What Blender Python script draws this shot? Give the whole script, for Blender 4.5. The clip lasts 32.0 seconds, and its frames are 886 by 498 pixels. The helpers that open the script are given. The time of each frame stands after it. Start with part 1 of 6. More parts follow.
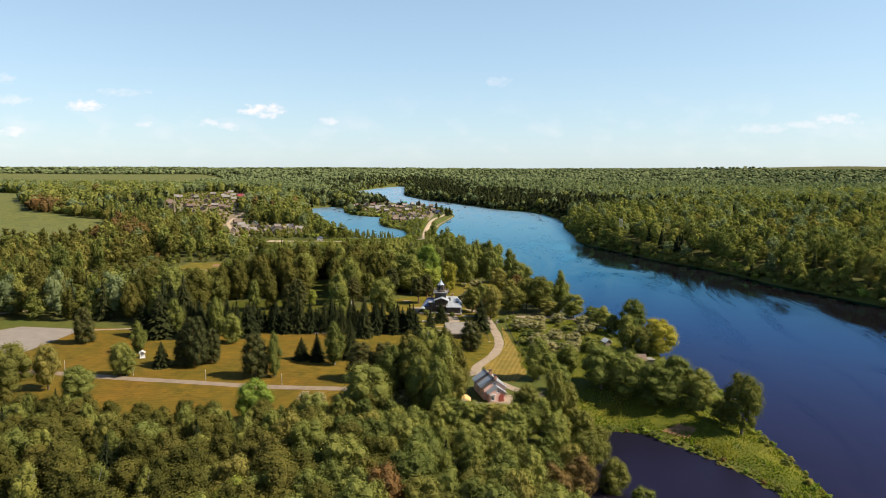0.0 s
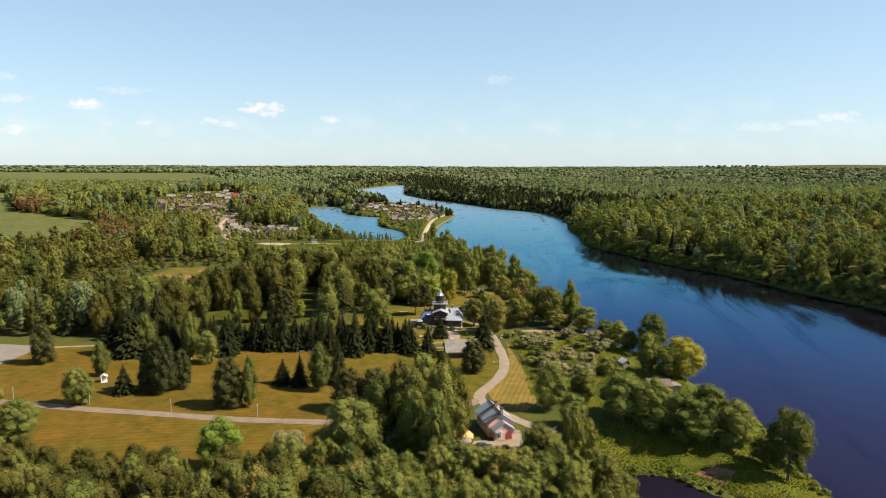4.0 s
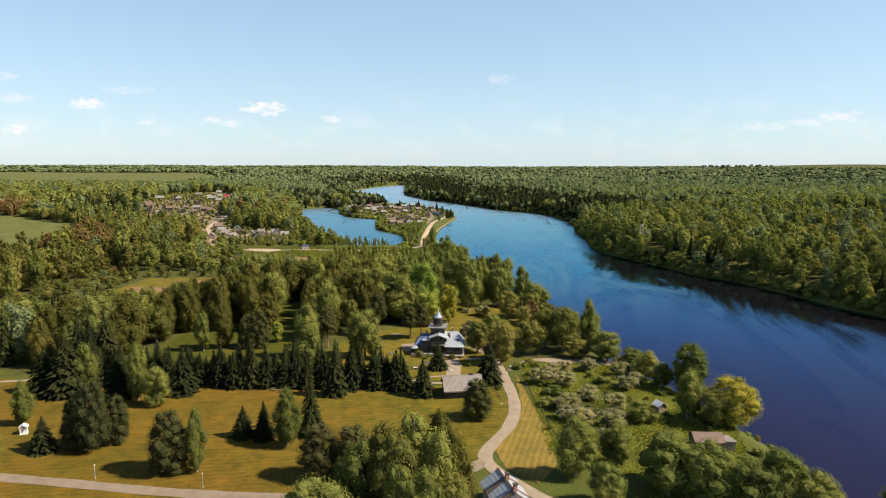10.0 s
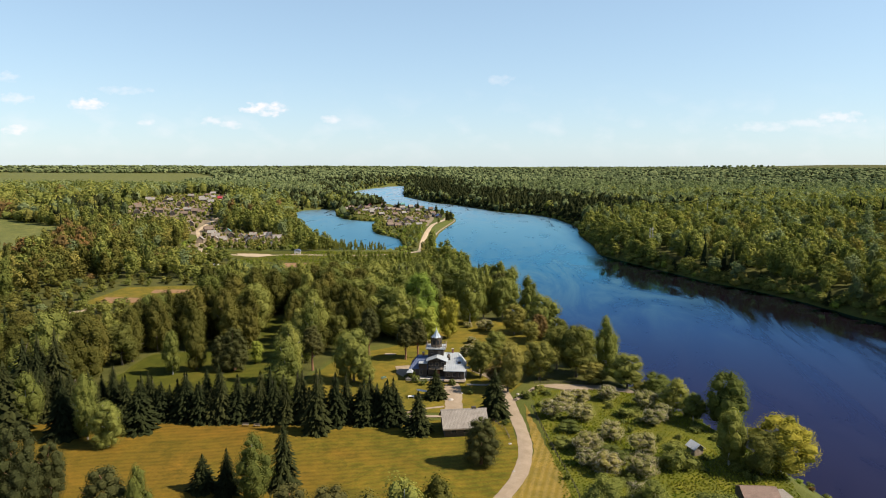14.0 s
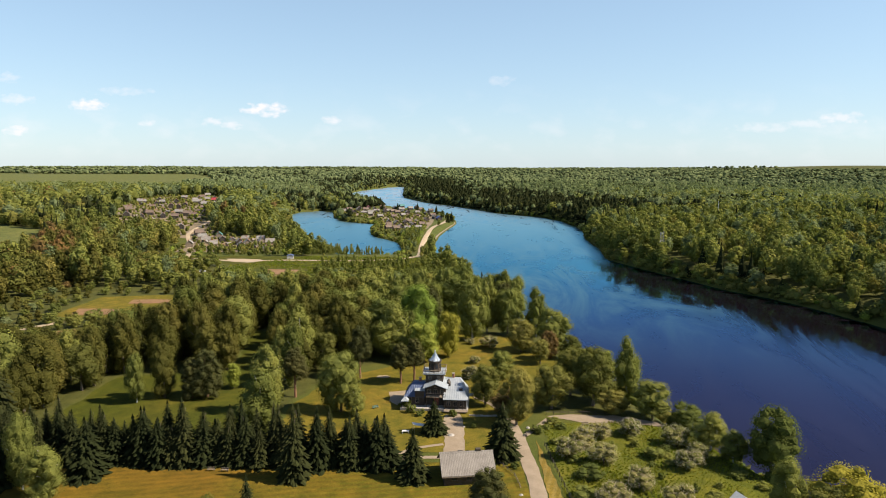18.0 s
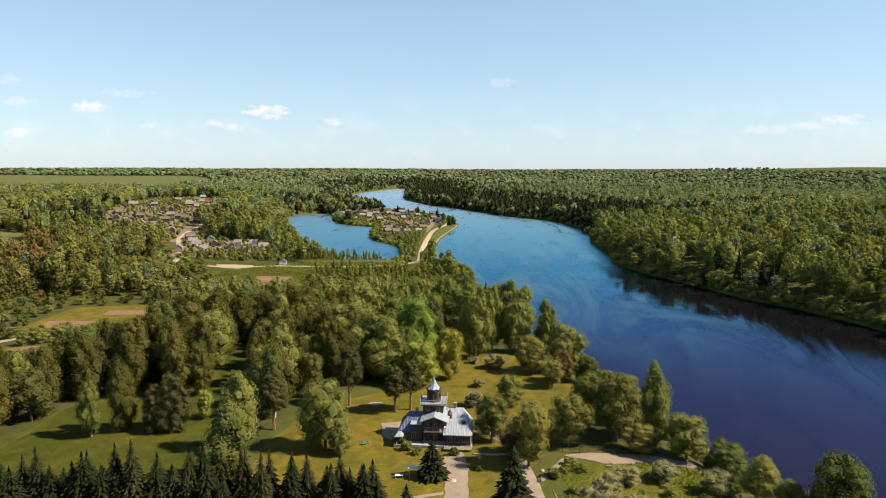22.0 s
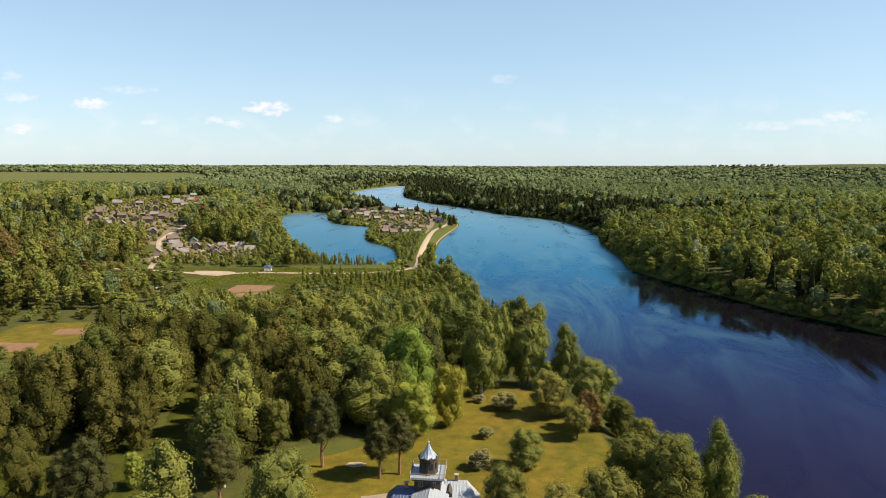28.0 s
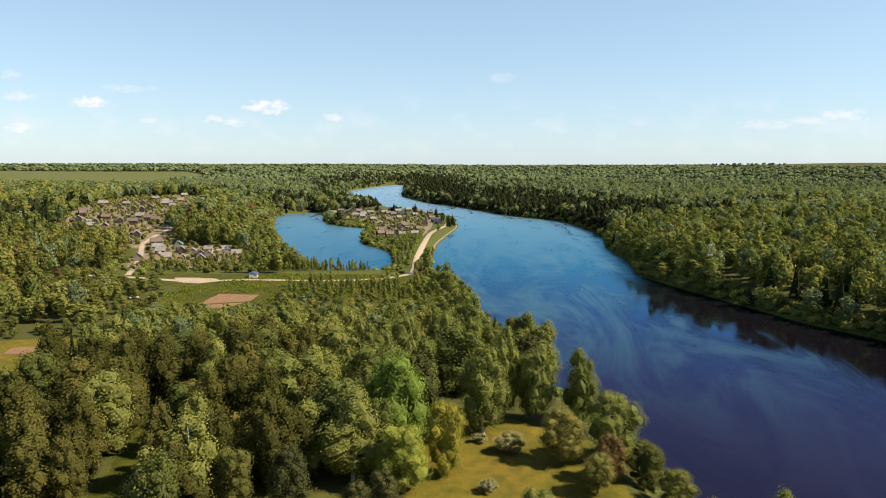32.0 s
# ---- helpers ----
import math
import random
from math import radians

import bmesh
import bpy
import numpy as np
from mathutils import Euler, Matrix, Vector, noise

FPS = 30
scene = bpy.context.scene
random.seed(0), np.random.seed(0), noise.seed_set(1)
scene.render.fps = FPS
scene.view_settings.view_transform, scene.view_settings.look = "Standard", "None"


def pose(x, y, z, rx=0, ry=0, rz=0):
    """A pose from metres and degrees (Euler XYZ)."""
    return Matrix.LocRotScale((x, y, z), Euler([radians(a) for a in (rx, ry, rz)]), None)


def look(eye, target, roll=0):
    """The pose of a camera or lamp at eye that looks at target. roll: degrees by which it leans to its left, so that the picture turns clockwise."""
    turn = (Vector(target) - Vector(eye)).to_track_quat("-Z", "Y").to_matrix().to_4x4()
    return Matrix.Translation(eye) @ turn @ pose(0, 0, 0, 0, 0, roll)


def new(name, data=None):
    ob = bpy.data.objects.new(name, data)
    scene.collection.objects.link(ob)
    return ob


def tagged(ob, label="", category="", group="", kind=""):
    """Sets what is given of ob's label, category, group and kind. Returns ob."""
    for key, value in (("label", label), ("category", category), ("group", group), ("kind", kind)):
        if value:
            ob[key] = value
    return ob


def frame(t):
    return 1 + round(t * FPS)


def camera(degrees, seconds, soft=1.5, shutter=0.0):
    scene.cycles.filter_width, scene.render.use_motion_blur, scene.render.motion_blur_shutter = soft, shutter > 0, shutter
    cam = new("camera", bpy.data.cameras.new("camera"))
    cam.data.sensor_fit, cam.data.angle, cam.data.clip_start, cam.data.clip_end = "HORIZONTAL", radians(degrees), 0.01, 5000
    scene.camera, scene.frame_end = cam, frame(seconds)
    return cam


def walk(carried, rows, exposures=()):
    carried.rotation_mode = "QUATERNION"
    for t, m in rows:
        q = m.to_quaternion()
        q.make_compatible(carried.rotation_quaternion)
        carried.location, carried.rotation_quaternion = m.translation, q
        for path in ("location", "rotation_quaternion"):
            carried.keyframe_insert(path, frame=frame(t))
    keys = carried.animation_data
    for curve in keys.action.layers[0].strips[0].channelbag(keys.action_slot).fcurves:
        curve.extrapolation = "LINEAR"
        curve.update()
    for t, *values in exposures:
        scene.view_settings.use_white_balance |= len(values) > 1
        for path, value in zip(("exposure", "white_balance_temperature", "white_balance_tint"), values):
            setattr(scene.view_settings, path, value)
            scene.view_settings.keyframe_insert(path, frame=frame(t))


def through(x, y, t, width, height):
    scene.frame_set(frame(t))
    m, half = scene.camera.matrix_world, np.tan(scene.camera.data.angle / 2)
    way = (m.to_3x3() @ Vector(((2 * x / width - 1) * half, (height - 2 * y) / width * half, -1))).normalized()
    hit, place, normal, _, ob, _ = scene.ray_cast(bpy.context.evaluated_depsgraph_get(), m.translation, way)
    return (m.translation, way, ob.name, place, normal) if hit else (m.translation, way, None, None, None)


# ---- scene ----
cam = camera(66.7, 32.0, soft=1.0)
PATH = [
    (0, (0.255, -0.097, 64.283), (0.219, 1.888, 64.042), 0.2),
    (6, (0.412, 37.878, 65.312), (0.373, 39.863, 65.065), 0.2),
    (9, (0.558, 56.86, 65.621), (0.517, 58.845, 65.374), 0.2),
    (12, (0.463, 76.977, 65.628), (0.421, 78.961, 65.38), 0.2),
    (13, (0.379, 83.6, 65.666), (0.338, 85.584, 65.42), 0.2),
    (17, (0.114, 108.843, 65.876), (0.071, 110.827, 65.63), 0.2),
    (19, (0.032, 120.848, 65.471), (-0.011, 122.833, 65.23), 0.2),
    (21, (-0.135, 133.101, 65.227), (-0.182, 135.087, 64.987), 0.2),
    (23, (-0.252, 145.843, 65.01), (-0.299, 147.828, 64.772), 0.2),
    (25, (-0.453, 159.254, 65.035), (-0.506, 161.239, 64.796), 0.2),
    (28, (-0.497, 179.409, 65.263), (-0.547, 181.392, 65.015), 0.2),
    (30, (-0.275, 192.793, 65.45), (-0.323, 194.777, 65.2), 0.2),
    (32, (-0.154, 206.219, 65.762), (-0.202, 208.202, 65.51), 0.2),
]
walk(cam, [(t, look(eye, target, roll)) for t, eye, target, roll in PATH], exposures=[(0, 1.07), (32, 1.07)])


# ---- light ----
SUN_EL, SUN_AZ = radians(43), radians(97)  # azimuth clockwise from +y: the light comes from the river's side


def sky_world():
    w = bpy.data.worlds.new("sky")
    scene.world = w
    w.use_nodes = True
    nt = w.node_tree
    nt.nodes.clear()
    N, L = nt.nodes.new, nt.links.new

    def calc(op, a, b=None, c=None):
        n = N("ShaderNodeMath")
        n.operation = op
        for i, v in enumerate((a, b, c)):
            if v is None:
                continue
            if isinstance(v, (int, float)):
                n.inputs[i].default_value = v
            else:
                L(v, n.inputs[i])
        return n.outputs[0]

    out, bg = N("ShaderNodeOutputWorld"), N("ShaderNodeBackground")
    bg.inputs["Strength"].default_value = 0.073
    co, sep = N("ShaderNodeTexCoord"), N("ShaderNodeSeparateXYZ")
    L(co.outputs["Generated"], sep.inputs[0])
    x, y, z = sep.outputs
    comb = N("ShaderNodeCombineXYZ")
    L(x, comb.inputs[0])
    L(y, comb.inputs[1])
    L(calc("MAXIMUM", z, 0.004), comb.inputs[2])
    sky = N("ShaderNodeTexSky")
    sky.sky_type, sky.sun_disc, sky.sun_elevation, sky.sun_rotation = "NISHITA", False, SUN_EL, SUN_AZ
    sky.altitude, sky.air_density, sky.dust_density, sky.ozone_density = 100, 1.0, 0.3, 1.0
    L(comb.outputs[0], sky.inputs["Vector"])
    # fair-weather clouds, each an ellipse broken up by noise, low over the land ahead
    ahead = calc("MAXIMUM", y, 0.05)
    u, v = calc("DIVIDE", x, ahead), calc("DIVIDE", z, ahead)
    uv = N("ShaderNodeCombineXYZ")
    L(u, uv.inputs[0])
    L(calc("MULTIPLY", v, 1.7), uv.inputs[1])
    fine, wide = N("ShaderNodeTexNoise"), N("ShaderNodeTexNoise")
    for n, s, d in ((fine, 70.0, 5.0), (wide, 16.0, 4.0)):
        L(uv.outputs[0], n.inputs["Vector"])
        n.inputs["Scale"].default_value, n.inputs["Detail"].default_value = s, d
    total = 0.0
    for cu, cv, a, b, k in CLOUDS:
        a, b = a * 1.2, b * 1.15
        e = calc("ADD", calc("POWER", calc("ABSOLUTE", calc("DIVIDE", calc("SUBTRACT", u, cu), a)), 2.0),
                 calc("POWER", calc("ABSOLUTE", calc("DIVIDE", calc("SUBTRACT", v, cv), b)), 2.0))
        m = calc("SUBTRACT", 1.0, calc("ADD", e, calc("MULTIPLY", calc("SUBTRACT", fine.outputs["Fac"], 0.45), 3.2)))
        m = calc("MULTIPLY", calc("MINIMUM", calc("MAXIMUM", m, 0.0), 1.0), k)
        total = calc("MAXIMUM", total, m)
    # a thin veil towards the horizon
    veil = calc("MULTIPLY", calc("MAXIMUM", calc("SUBTRACT", wide.outputs["Fac"], 0.5), 0.0),
                calc("MAXIMUM", calc("SUBTRACT", 1.0, calc("MULTIPLY", calc("ABSOLUTE", calc("SUBTRACT", v, 0.05)), 14.0)), 0.0))
    total = calc("MINIMUM", calc("ADD", total, veil), 1.0)
    total = calc("MULTIPLY", total, calc("GREATER_THAN", y, 0.06))
    mix = N("ShaderNodeMix")
    mix.data_type = "RGBA"
    mix.inputs["B"].default_value = (7.2, 6.8, 6.9, 1)
    L(total, mix.inputs["Factor"])
    soft = N("ShaderNodeMix")  # high thin haze evens the sky out
    soft.data_type = "RGBA"
    L(calc("MAXIMUM", calc("MULTIPLY_ADD", z, -0.85, 0.60), 0.0), soft.inputs["Factor"])
    soft.inputs["B"].default_value = (3.3, 4.75, 6.15, 1)
    L(sky.outputs[0], soft.inputs["A"])
    L(soft.outputs["Result"], mix.inputs["A"])
    L(mix.outputs["Result"], bg.inputs["Color"])
    L(bg.outputs[0], out.inputs["Surface"])


# direction (across, up), half width, half height, thickness
CLOUDS = [(-0.5468, 0.0886, 0.0269, 0.0092, 0.75), (-0.6574, 0.0505, 0.0185, 0.0084, 0.6), (-0.2834, 0.0817, 0.0302, 0.0101, 0.85),
          (-0.1863, 0.0672, 0.0151, 0.0067, 0.5), (-0.3634, 0.0644, 0.0151, 0.0067, 0.5), (-0.3343, 0.0587, 0.0151, 0.0067, 0.45),
          (-0.4600, 0.0609, 0.0134, 0.0059, 0.4), (0.5528, 0.0713, 0.0353, 0.0092, 0.5), (0.4458, 0.0573, 0.0462, 0.0076, 0.3),
          (-0.4911, 0.1074, 0.0420, 0.0059, 0.25), (-0.6557, 0.0957, 0.0294, 0.0076, 0.4), (0.0638, 0.1235, 0.0185, 0.0076, 0.25),
          (0.5105, 0.0631, 0.0378, 0.0067, 0.3), (-0.6618, 0.1267, 0.0168, 0.0084, 0.3)]
sky_world()
sun = new("sun", bpy.data.lights.new("sun", "SUN"))
sun.data.energy, sun.data.angle, sun.data.color = 5.0, radians(0.53), (1.0, 0.88, 0.70)
sun.matrix_world = look((math.sin(SUN_AZ) * math.cos(SUN_EL) * 500, math.cos(SUN_AZ) * math.cos(SUN_EL) * 500, math.sin(SUN_EL) * 500), (0, 0, 0))

# ---- the lie of the land: water outlines and heights ----
WATER_Z = -7.0
LEFT_BANK = [(100, -400), (92, 60), (82, 126), (84, 161), (83, 180), (86, 205), (82, 232), (76, 258), (66, 282), (60, 300), (53, 319),
             (47, 342), (44, 371), (40, 390), (31, 412), (15, 452), (11, 500), (4, 545), (-6, 587), (-16, 636), (-20, 684), (-21, 743), (-19, 811),
             (-12, 880), (-5, 932), (-1, 975), (-2, 1020), (-11, 1080), (-30, 1150), (-60, 1215), (-100, 1270), (-148, 1330), (-205, 1420), (-235, 1510)]
FAR_BANK = [(-258, 1640), (-270, 1765), (-290, 2000), (-265, 2248), (-234, 2455), (-209, 2494), (-180, 2475), (-163, 2173), (-125, 1677),
            (-64, 1463), (-9, 1356), (66, 1161), (122, 1083), (136, 1025), (144, 942), (141, 865), (129, 787), (126, 708), (118, 647),
            (133, 595), (150, 546), (160, 514), (175, 490), (187, 458), (197, 415), (223, 350), (264, 280), (304, 170), (350, 40), (400, -400)]
BAY = [(-44, 650), (-58, 647), (-72, 642), (-88, 648), (-107, 672), (-128, 724), (-152, 783), (-181, 863), (-208, 949), (-233, 1044), (-250, 1125), (-247, 1180), (-220, 1200),
       (-196, 1180), (-182, 1100), (-174, 1056), (-153, 1001), (-136, 981), (-118, 968), (-104, 960), (-98, 895), (-93, 829), (-81, 795), (-70, 780), (-57, 752), (-48, 700)]
POND = [(41, 176), (51, 175), (57, 167), (63, 159), (68, 150), (71, 142), (68, 125), (39, 109), (23, 117), (27, 138), (35, 161)]


def inside(poly, x, y):
    """Which of the points x, y lie in the polygon."""
    res = np.zeros(np.shape(x), bool)
    for (x0, y0), (x1, y1) in zip(poly, poly[1:] + poly[:1]):
        if y0 != y1:
            res ^= ((y0 > y) != (y1 > y)) & (x < (x1 - x0) * (y - y0) / (y1 - y0) + x0)
    return res


def edge_distance(poly, x, y):
    """How far the points x, y lie from the polygon's outline."""
    res = np.full(np.shape(x), 1e9)
    for (x0, y0), (x1, y1) in zip(poly, poly[1:] + poly[:1]):
        dx, dy = x1 - x0, y1 - y0
        k = np.clip(((x - x0) * dx + (y - y0) * dy) / (dx * dx + dy * dy), 0, 1)
        res = np.minimum(res, np.hypot(x - x0 - k * dx, y - y0 - k * dy))
    return res


def smooth(a, b, v):
    k = np.clip((v - a) / (b - a), 0, 1)
    return k * k * (3 - 2 * k)


def shore(x, y):
    """Distance to the nearest water's edge: positive on land, negative in the water."""
    res = np.full(np.shape(x), 1e9)
    for poly in (LEFT_BANK + FAR_BANK, BAY, POND):
        d = edge_distance(poly, x, y)
        res = np.minimum(res, np.where(inside(poly, x, y), -d, d))
    return res


def right_side(x, y):
    """1 on the far side of the river, 0 on the park's side."""
    edge = np.interp(y, [-400, 40, 280, 467, 662, 965, 1190, 1390, 1720, 2230, 2550, 6000],
                     [250, 220, 170, 120, 60, 60, 0, -80, -180, -230, -215, -215])
    return (x > edge).astype(float)


def land(x, y):
    """Height of the ground."""
    x, y = np.asarray(x, float), np.asarray(y, float)
    d, r = shore(x, y), right_side(x, y)
    reach = 14 + 34 * smooth(205, 180, y) * (1 - r) * smooth(20, 45, x)
    left = 18 * smooth(640, 900, y) * smooth(-130, -250, x) * (1 - 0.3 * smooth(1050, 1300, y)) + 3 * smooth(-180, -420, x) * smooth(300, 600, y)
    left = left - 3.5 * smooth(590, 660, y) * smooth(-185, -120, x) * smooth(1250, 1150, y)
    left = left * (1 - (1 - smooth(0, 130, d)) * smooth(960, 1060, y))
    right = 1 + 3 * smooth(8, 40, d) + 12 * smooth(20, 330, d)
    top = np.where(r > 0, right, left)
    away = np.hypot(x, y)
    top = top + 3.5 * np.sin(x / 310 + 1) * np.sin(y / 270) * smooth(700, 1300, away)
    top = top + 30 * smooth(1700, 4600, away) + 4 * smooth(1250, 1700, y) * (1 - r) * smooth(-420, -300, x)
    top = top + 34 * np.exp(-((y - 4700) / 170) ** 2) * smooth(1150, 2000, x) * (0.75 + 0.25 * np.sin(x / 330))
    bank = WATER_Z + (top - WATER_Z) * np.clip(smooth(-2, reach, d) * 1.02, 0, 1)
    return np.where(d > 0, bank, np.maximum(WATER_Z - 2.5, WATER_Z + 0.35 * d))


def land_at(x, y):
    return float(land(np.array([x]), np.array([y]))[0])


# ---- materials ----
def material(name):
    m = bpy.data.materials.new(name)
    m.use_nodes = True
    nt = m.node_tree
    nt.nodes.clear()
    return m, nt, nt.nodes.new, nt.links.new


def noise_node(nt, scale, detail=4.0, rough=0.6, vector=None, distort=0.0):
    n = nt.nodes.new("ShaderNodeTexNoise")
    n.inputs["Scale"].default_value, n.inputs["Detail"].default_value = scale, detail
    n.inputs["Roughness"].default_value, n.inputs["Distortion"].default_value = rough, distort
    if vector is None:
        g = nt.nodes.new("ShaderNodeNewGeometry")
        vector = g.outputs["Position"]
    nt.links.new(vector, n.inputs["Vector"])
    return n


def ramp(nt, fac, stops):
    r = nt.nodes.new("ShaderNodeValToRGB")
    while len(r.color_ramp.elements) < len(stops):
        r.color_ramp.elements.new(0.5)
    for e, (p, c) in zip(r.color_ramp.elements, stops):
        e.position, e.color = p, (*c, 1)
    nt.links.new(fac, r.inputs[0])
    return r.outputs[0]


def mix_rgb(nt, fac, a, b, mode="MIX"):
    n = nt.nodes.new("ShaderNodeMix")
    n.data_type, n.blend_type = "RGBA", mode
    for key, v in (("Factor", fac), ("A", a), ("B", b)):
        if isinstance(v, (int, float)):
            n.inputs[key].default_value = v
        elif isinstance(v, tuple):
            n.inputs[key].default_value = (*v, 1)
        else:
            nt.links.new(v, n.inputs[key])
    return n.outputs["Result"]


def surface(name, dark, light, scale=1.5, fine=12.0, rough=0.8, bump=0.3, metal=0.0, vary=0.25, local=True, bump_dist=0.03):
    """A weathered plain surface: two scales of variation and a fine relief."""
    m, nt, N, L = material(name)
    vec = None
    if local:
        vec = N("ShaderNodeTexCoord").outputs["Object"]
    big, small = noise_node(nt, scale, 4, 0.6, vec), noise_node(nt, fine, 3, 0.6, vec)
    col = ramp(nt, big.outputs["Fac"], [(0.3, dark), (0.7, light)])
    col = mix_rgb(nt, vary, col, ramp(nt, small.outputs["Fac"], [(0.3, tuple(c * 0.45 for c in dark)), (0.7, tuple(min(1, c * 1.25) for c in light))]))
    b, out, bp = N("ShaderNodeBsdfPrincipled"), N("ShaderNodeOutputMaterial"), N("ShaderNodeBump")
    b.inputs["Roughness"].default_value, b.inputs["Metallic"].default_value = rough, metal
    bp.inputs["Strength"].default_value, bp.inputs["Distance"].default_value = bump, bump_dist
    L(small.outputs["Fac"], bp.inputs["Height"])
    L(bp.outputs[0], b.inputs["Normal"])
    L(col, b.inputs["Base Color"])
    L(b.outputs[0], out.inputs[0])
    return m


def sheets(name, dark, light, pitch=0.55, rough=0.4, metal=0.0, axis=0, depth=0.05):
    """Seamed roof sheets or boards: ribs at an even pitch, with stains."""
    m, nt, N, L = material(name)
    co = N("ShaderNodeTexCoord").outputs["Object"]
    big, small = noise_node(nt, 0.7, 5, 0.65, co), noise_node(nt, 6.0, 3, 0.6, co)
    wave = N("ShaderNodeTexWave")
    wave.wave_type, wave.bands_direction = "BANDS", ("X", "Y", "Z")[axis]
    wave.inputs["Scale"].default_value = 0.314 / pitch
    wave.inputs["Distortion"].default_value = 0.15
    L(co, wave.inputs["Vector"])
    col = ramp(nt, big.outputs["Fac"], [(0.3, dark), (0.68, light)])
    col = mix_rgb(nt, 0.3, col, ramp(nt, small.outputs["Fac"], [(0.35, tuple(c * 0.5 for c in dark)), (0.7, light)]))
    b, out, bp = N("ShaderNodeBsdfPrincipled"), N("ShaderNodeOutputMaterial"), N("ShaderNodeBump")
    b.inputs["Roughness"].default_value, b.inputs["Metallic"].default_value = rough, metal
    bp.inputs["Strength"].default_value, bp.inputs["Distance"].default_value = 0.7, depth
    L(ramp(nt, wave.outputs["Fac"], [(0.75, (0, 0, 0)), (0.95, (1, 1, 1))]), bp.inputs["Height"])
    L(bp.outputs[0], b.inputs["Normal"])
    L(col, b.inputs["Base Color"])
    L(b.outputs[0], out.inputs[0])
    return m


def foliage(name, a, b, c, through=0.31):
    """Leaves: a to c over the single leaves (tint.x) and from tree to tree (tint.y, and each object's own random)."""
    m, nt, N, L = material(name)
    at, ob, sep = N("ShaderNodeAttribute"), N("ShaderNodeObjectInfo"), N("ShaderNodeSeparateXYZ")
    at.attribute_name = "tint"
    L(at.outputs["Vector"], sep.inputs[0])
    s = N("ShaderNodeMath")
    s.operation = "ADD"
    L(sep.outputs[1], s.inputs[0])
    L(ob.outputs["Random"], s.inputs[1])
    f = N("ShaderNodeMath")
    f.operation = "FRACT"
    L(s.outputs[0], f.inputs[0])
    col = ramp(nt, f.outputs[0], [(0.0, a), (0.5, b), (1.0, c)])
    # low tint.x darkens; inner crown bodies hold their shade this way
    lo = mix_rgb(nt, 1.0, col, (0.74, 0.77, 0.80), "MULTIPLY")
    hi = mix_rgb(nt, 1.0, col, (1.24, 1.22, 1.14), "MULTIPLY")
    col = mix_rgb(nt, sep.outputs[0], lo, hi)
    patch = noise_node(nt, 0.35, 3, 0.6)
    col = mix_rgb(nt, 0.5, col, mix_rgb(nt, 1.0, col, ramp(nt, patch.outputs["Fac"], [(0.3, (0.68, 0.74, 0.80)), (0.7, (1.25, 1.2, 1.05))]), "MULTIPLY"))
    d, t, mx, out = N("ShaderNodeBsdfDiffuse"), N("ShaderNodeBsdfTranslucent"), N("ShaderNodeMixShader"), N("ShaderNodeOutputMaterial")
    L(col, d.inputs["Color"])
    L(mix_rgb(nt, 1.0, col, (1.1, 1.25, 0.75), "MULTIPLY"), t.inputs["Color"])
    mx.inputs[0].default_value = through
    L(d.outputs[0], mx.inputs[1])
    L(t.outputs[0], mx.inputs[2])
    L(mx.outputs[0], out.inputs[0])
    return m


def ground_material():
    m, nt, N, L = material("ground_grass_and_forest_floor")
    at = N("ShaderNodeAttribute")
    at.attribute_name = "wood"
    big, mid, small = noise_node(nt, 0.02, 5, 0.6), noise_node(nt, 0.22, 5, 0.65), noise_node(nt, 2.2, 4, 0.7)
    grass = ramp(nt, mid.outputs["Fac"], [(0.25, (0.032, 0.045, 0.005)), (0.5, (0.060, 0.069, 0.008)), (0.75, (0.097, 0.084, 0.015))])
    grass = mix_rgb(nt, 0.5, grass, ramp(nt, big.outputs["Fac"], [(0.3, (0.036, 0.058, 0.006)), (0.7, (0.102, 0.084, 0.015))]))
    grass = mix_rgb(nt, 0.35, grass, ramp(nt, small.outputs["Fac"], [(0.3, (0.012, 0.022, 0.004)), (0.7, (0.105, 0.118, 0.031))]))
    floor = ramp(nt, mid.outputs["Fac"], [(0.3, (0.036, 0.040, 0.008)), (0.7, (0.072, 0.070, 0.016))])
    col = mix_rgb(nt, at.outputs["Fac"], grass, floor)
    b, out, bp = N("ShaderNodeBsdfPrincipled"), N("ShaderNodeOutputMaterial"), N("ShaderNodeBump")
    b.inputs["Roughness"].default_value = 0.95
    b.inputs["Specular IOR Level"].default_value = 0.15
    bp.inputs["Strength"].default_value, bp.inputs["Distance"].default_value = 0.8, 0.25
    L(small.outputs["Fac"], bp.inputs["Height"])
    L(bp.outputs[0], b.inputs["Normal"])
    L(col, b.inputs["Base Color"])
    L(b.outputs[0], out.inputs[0])
    return m


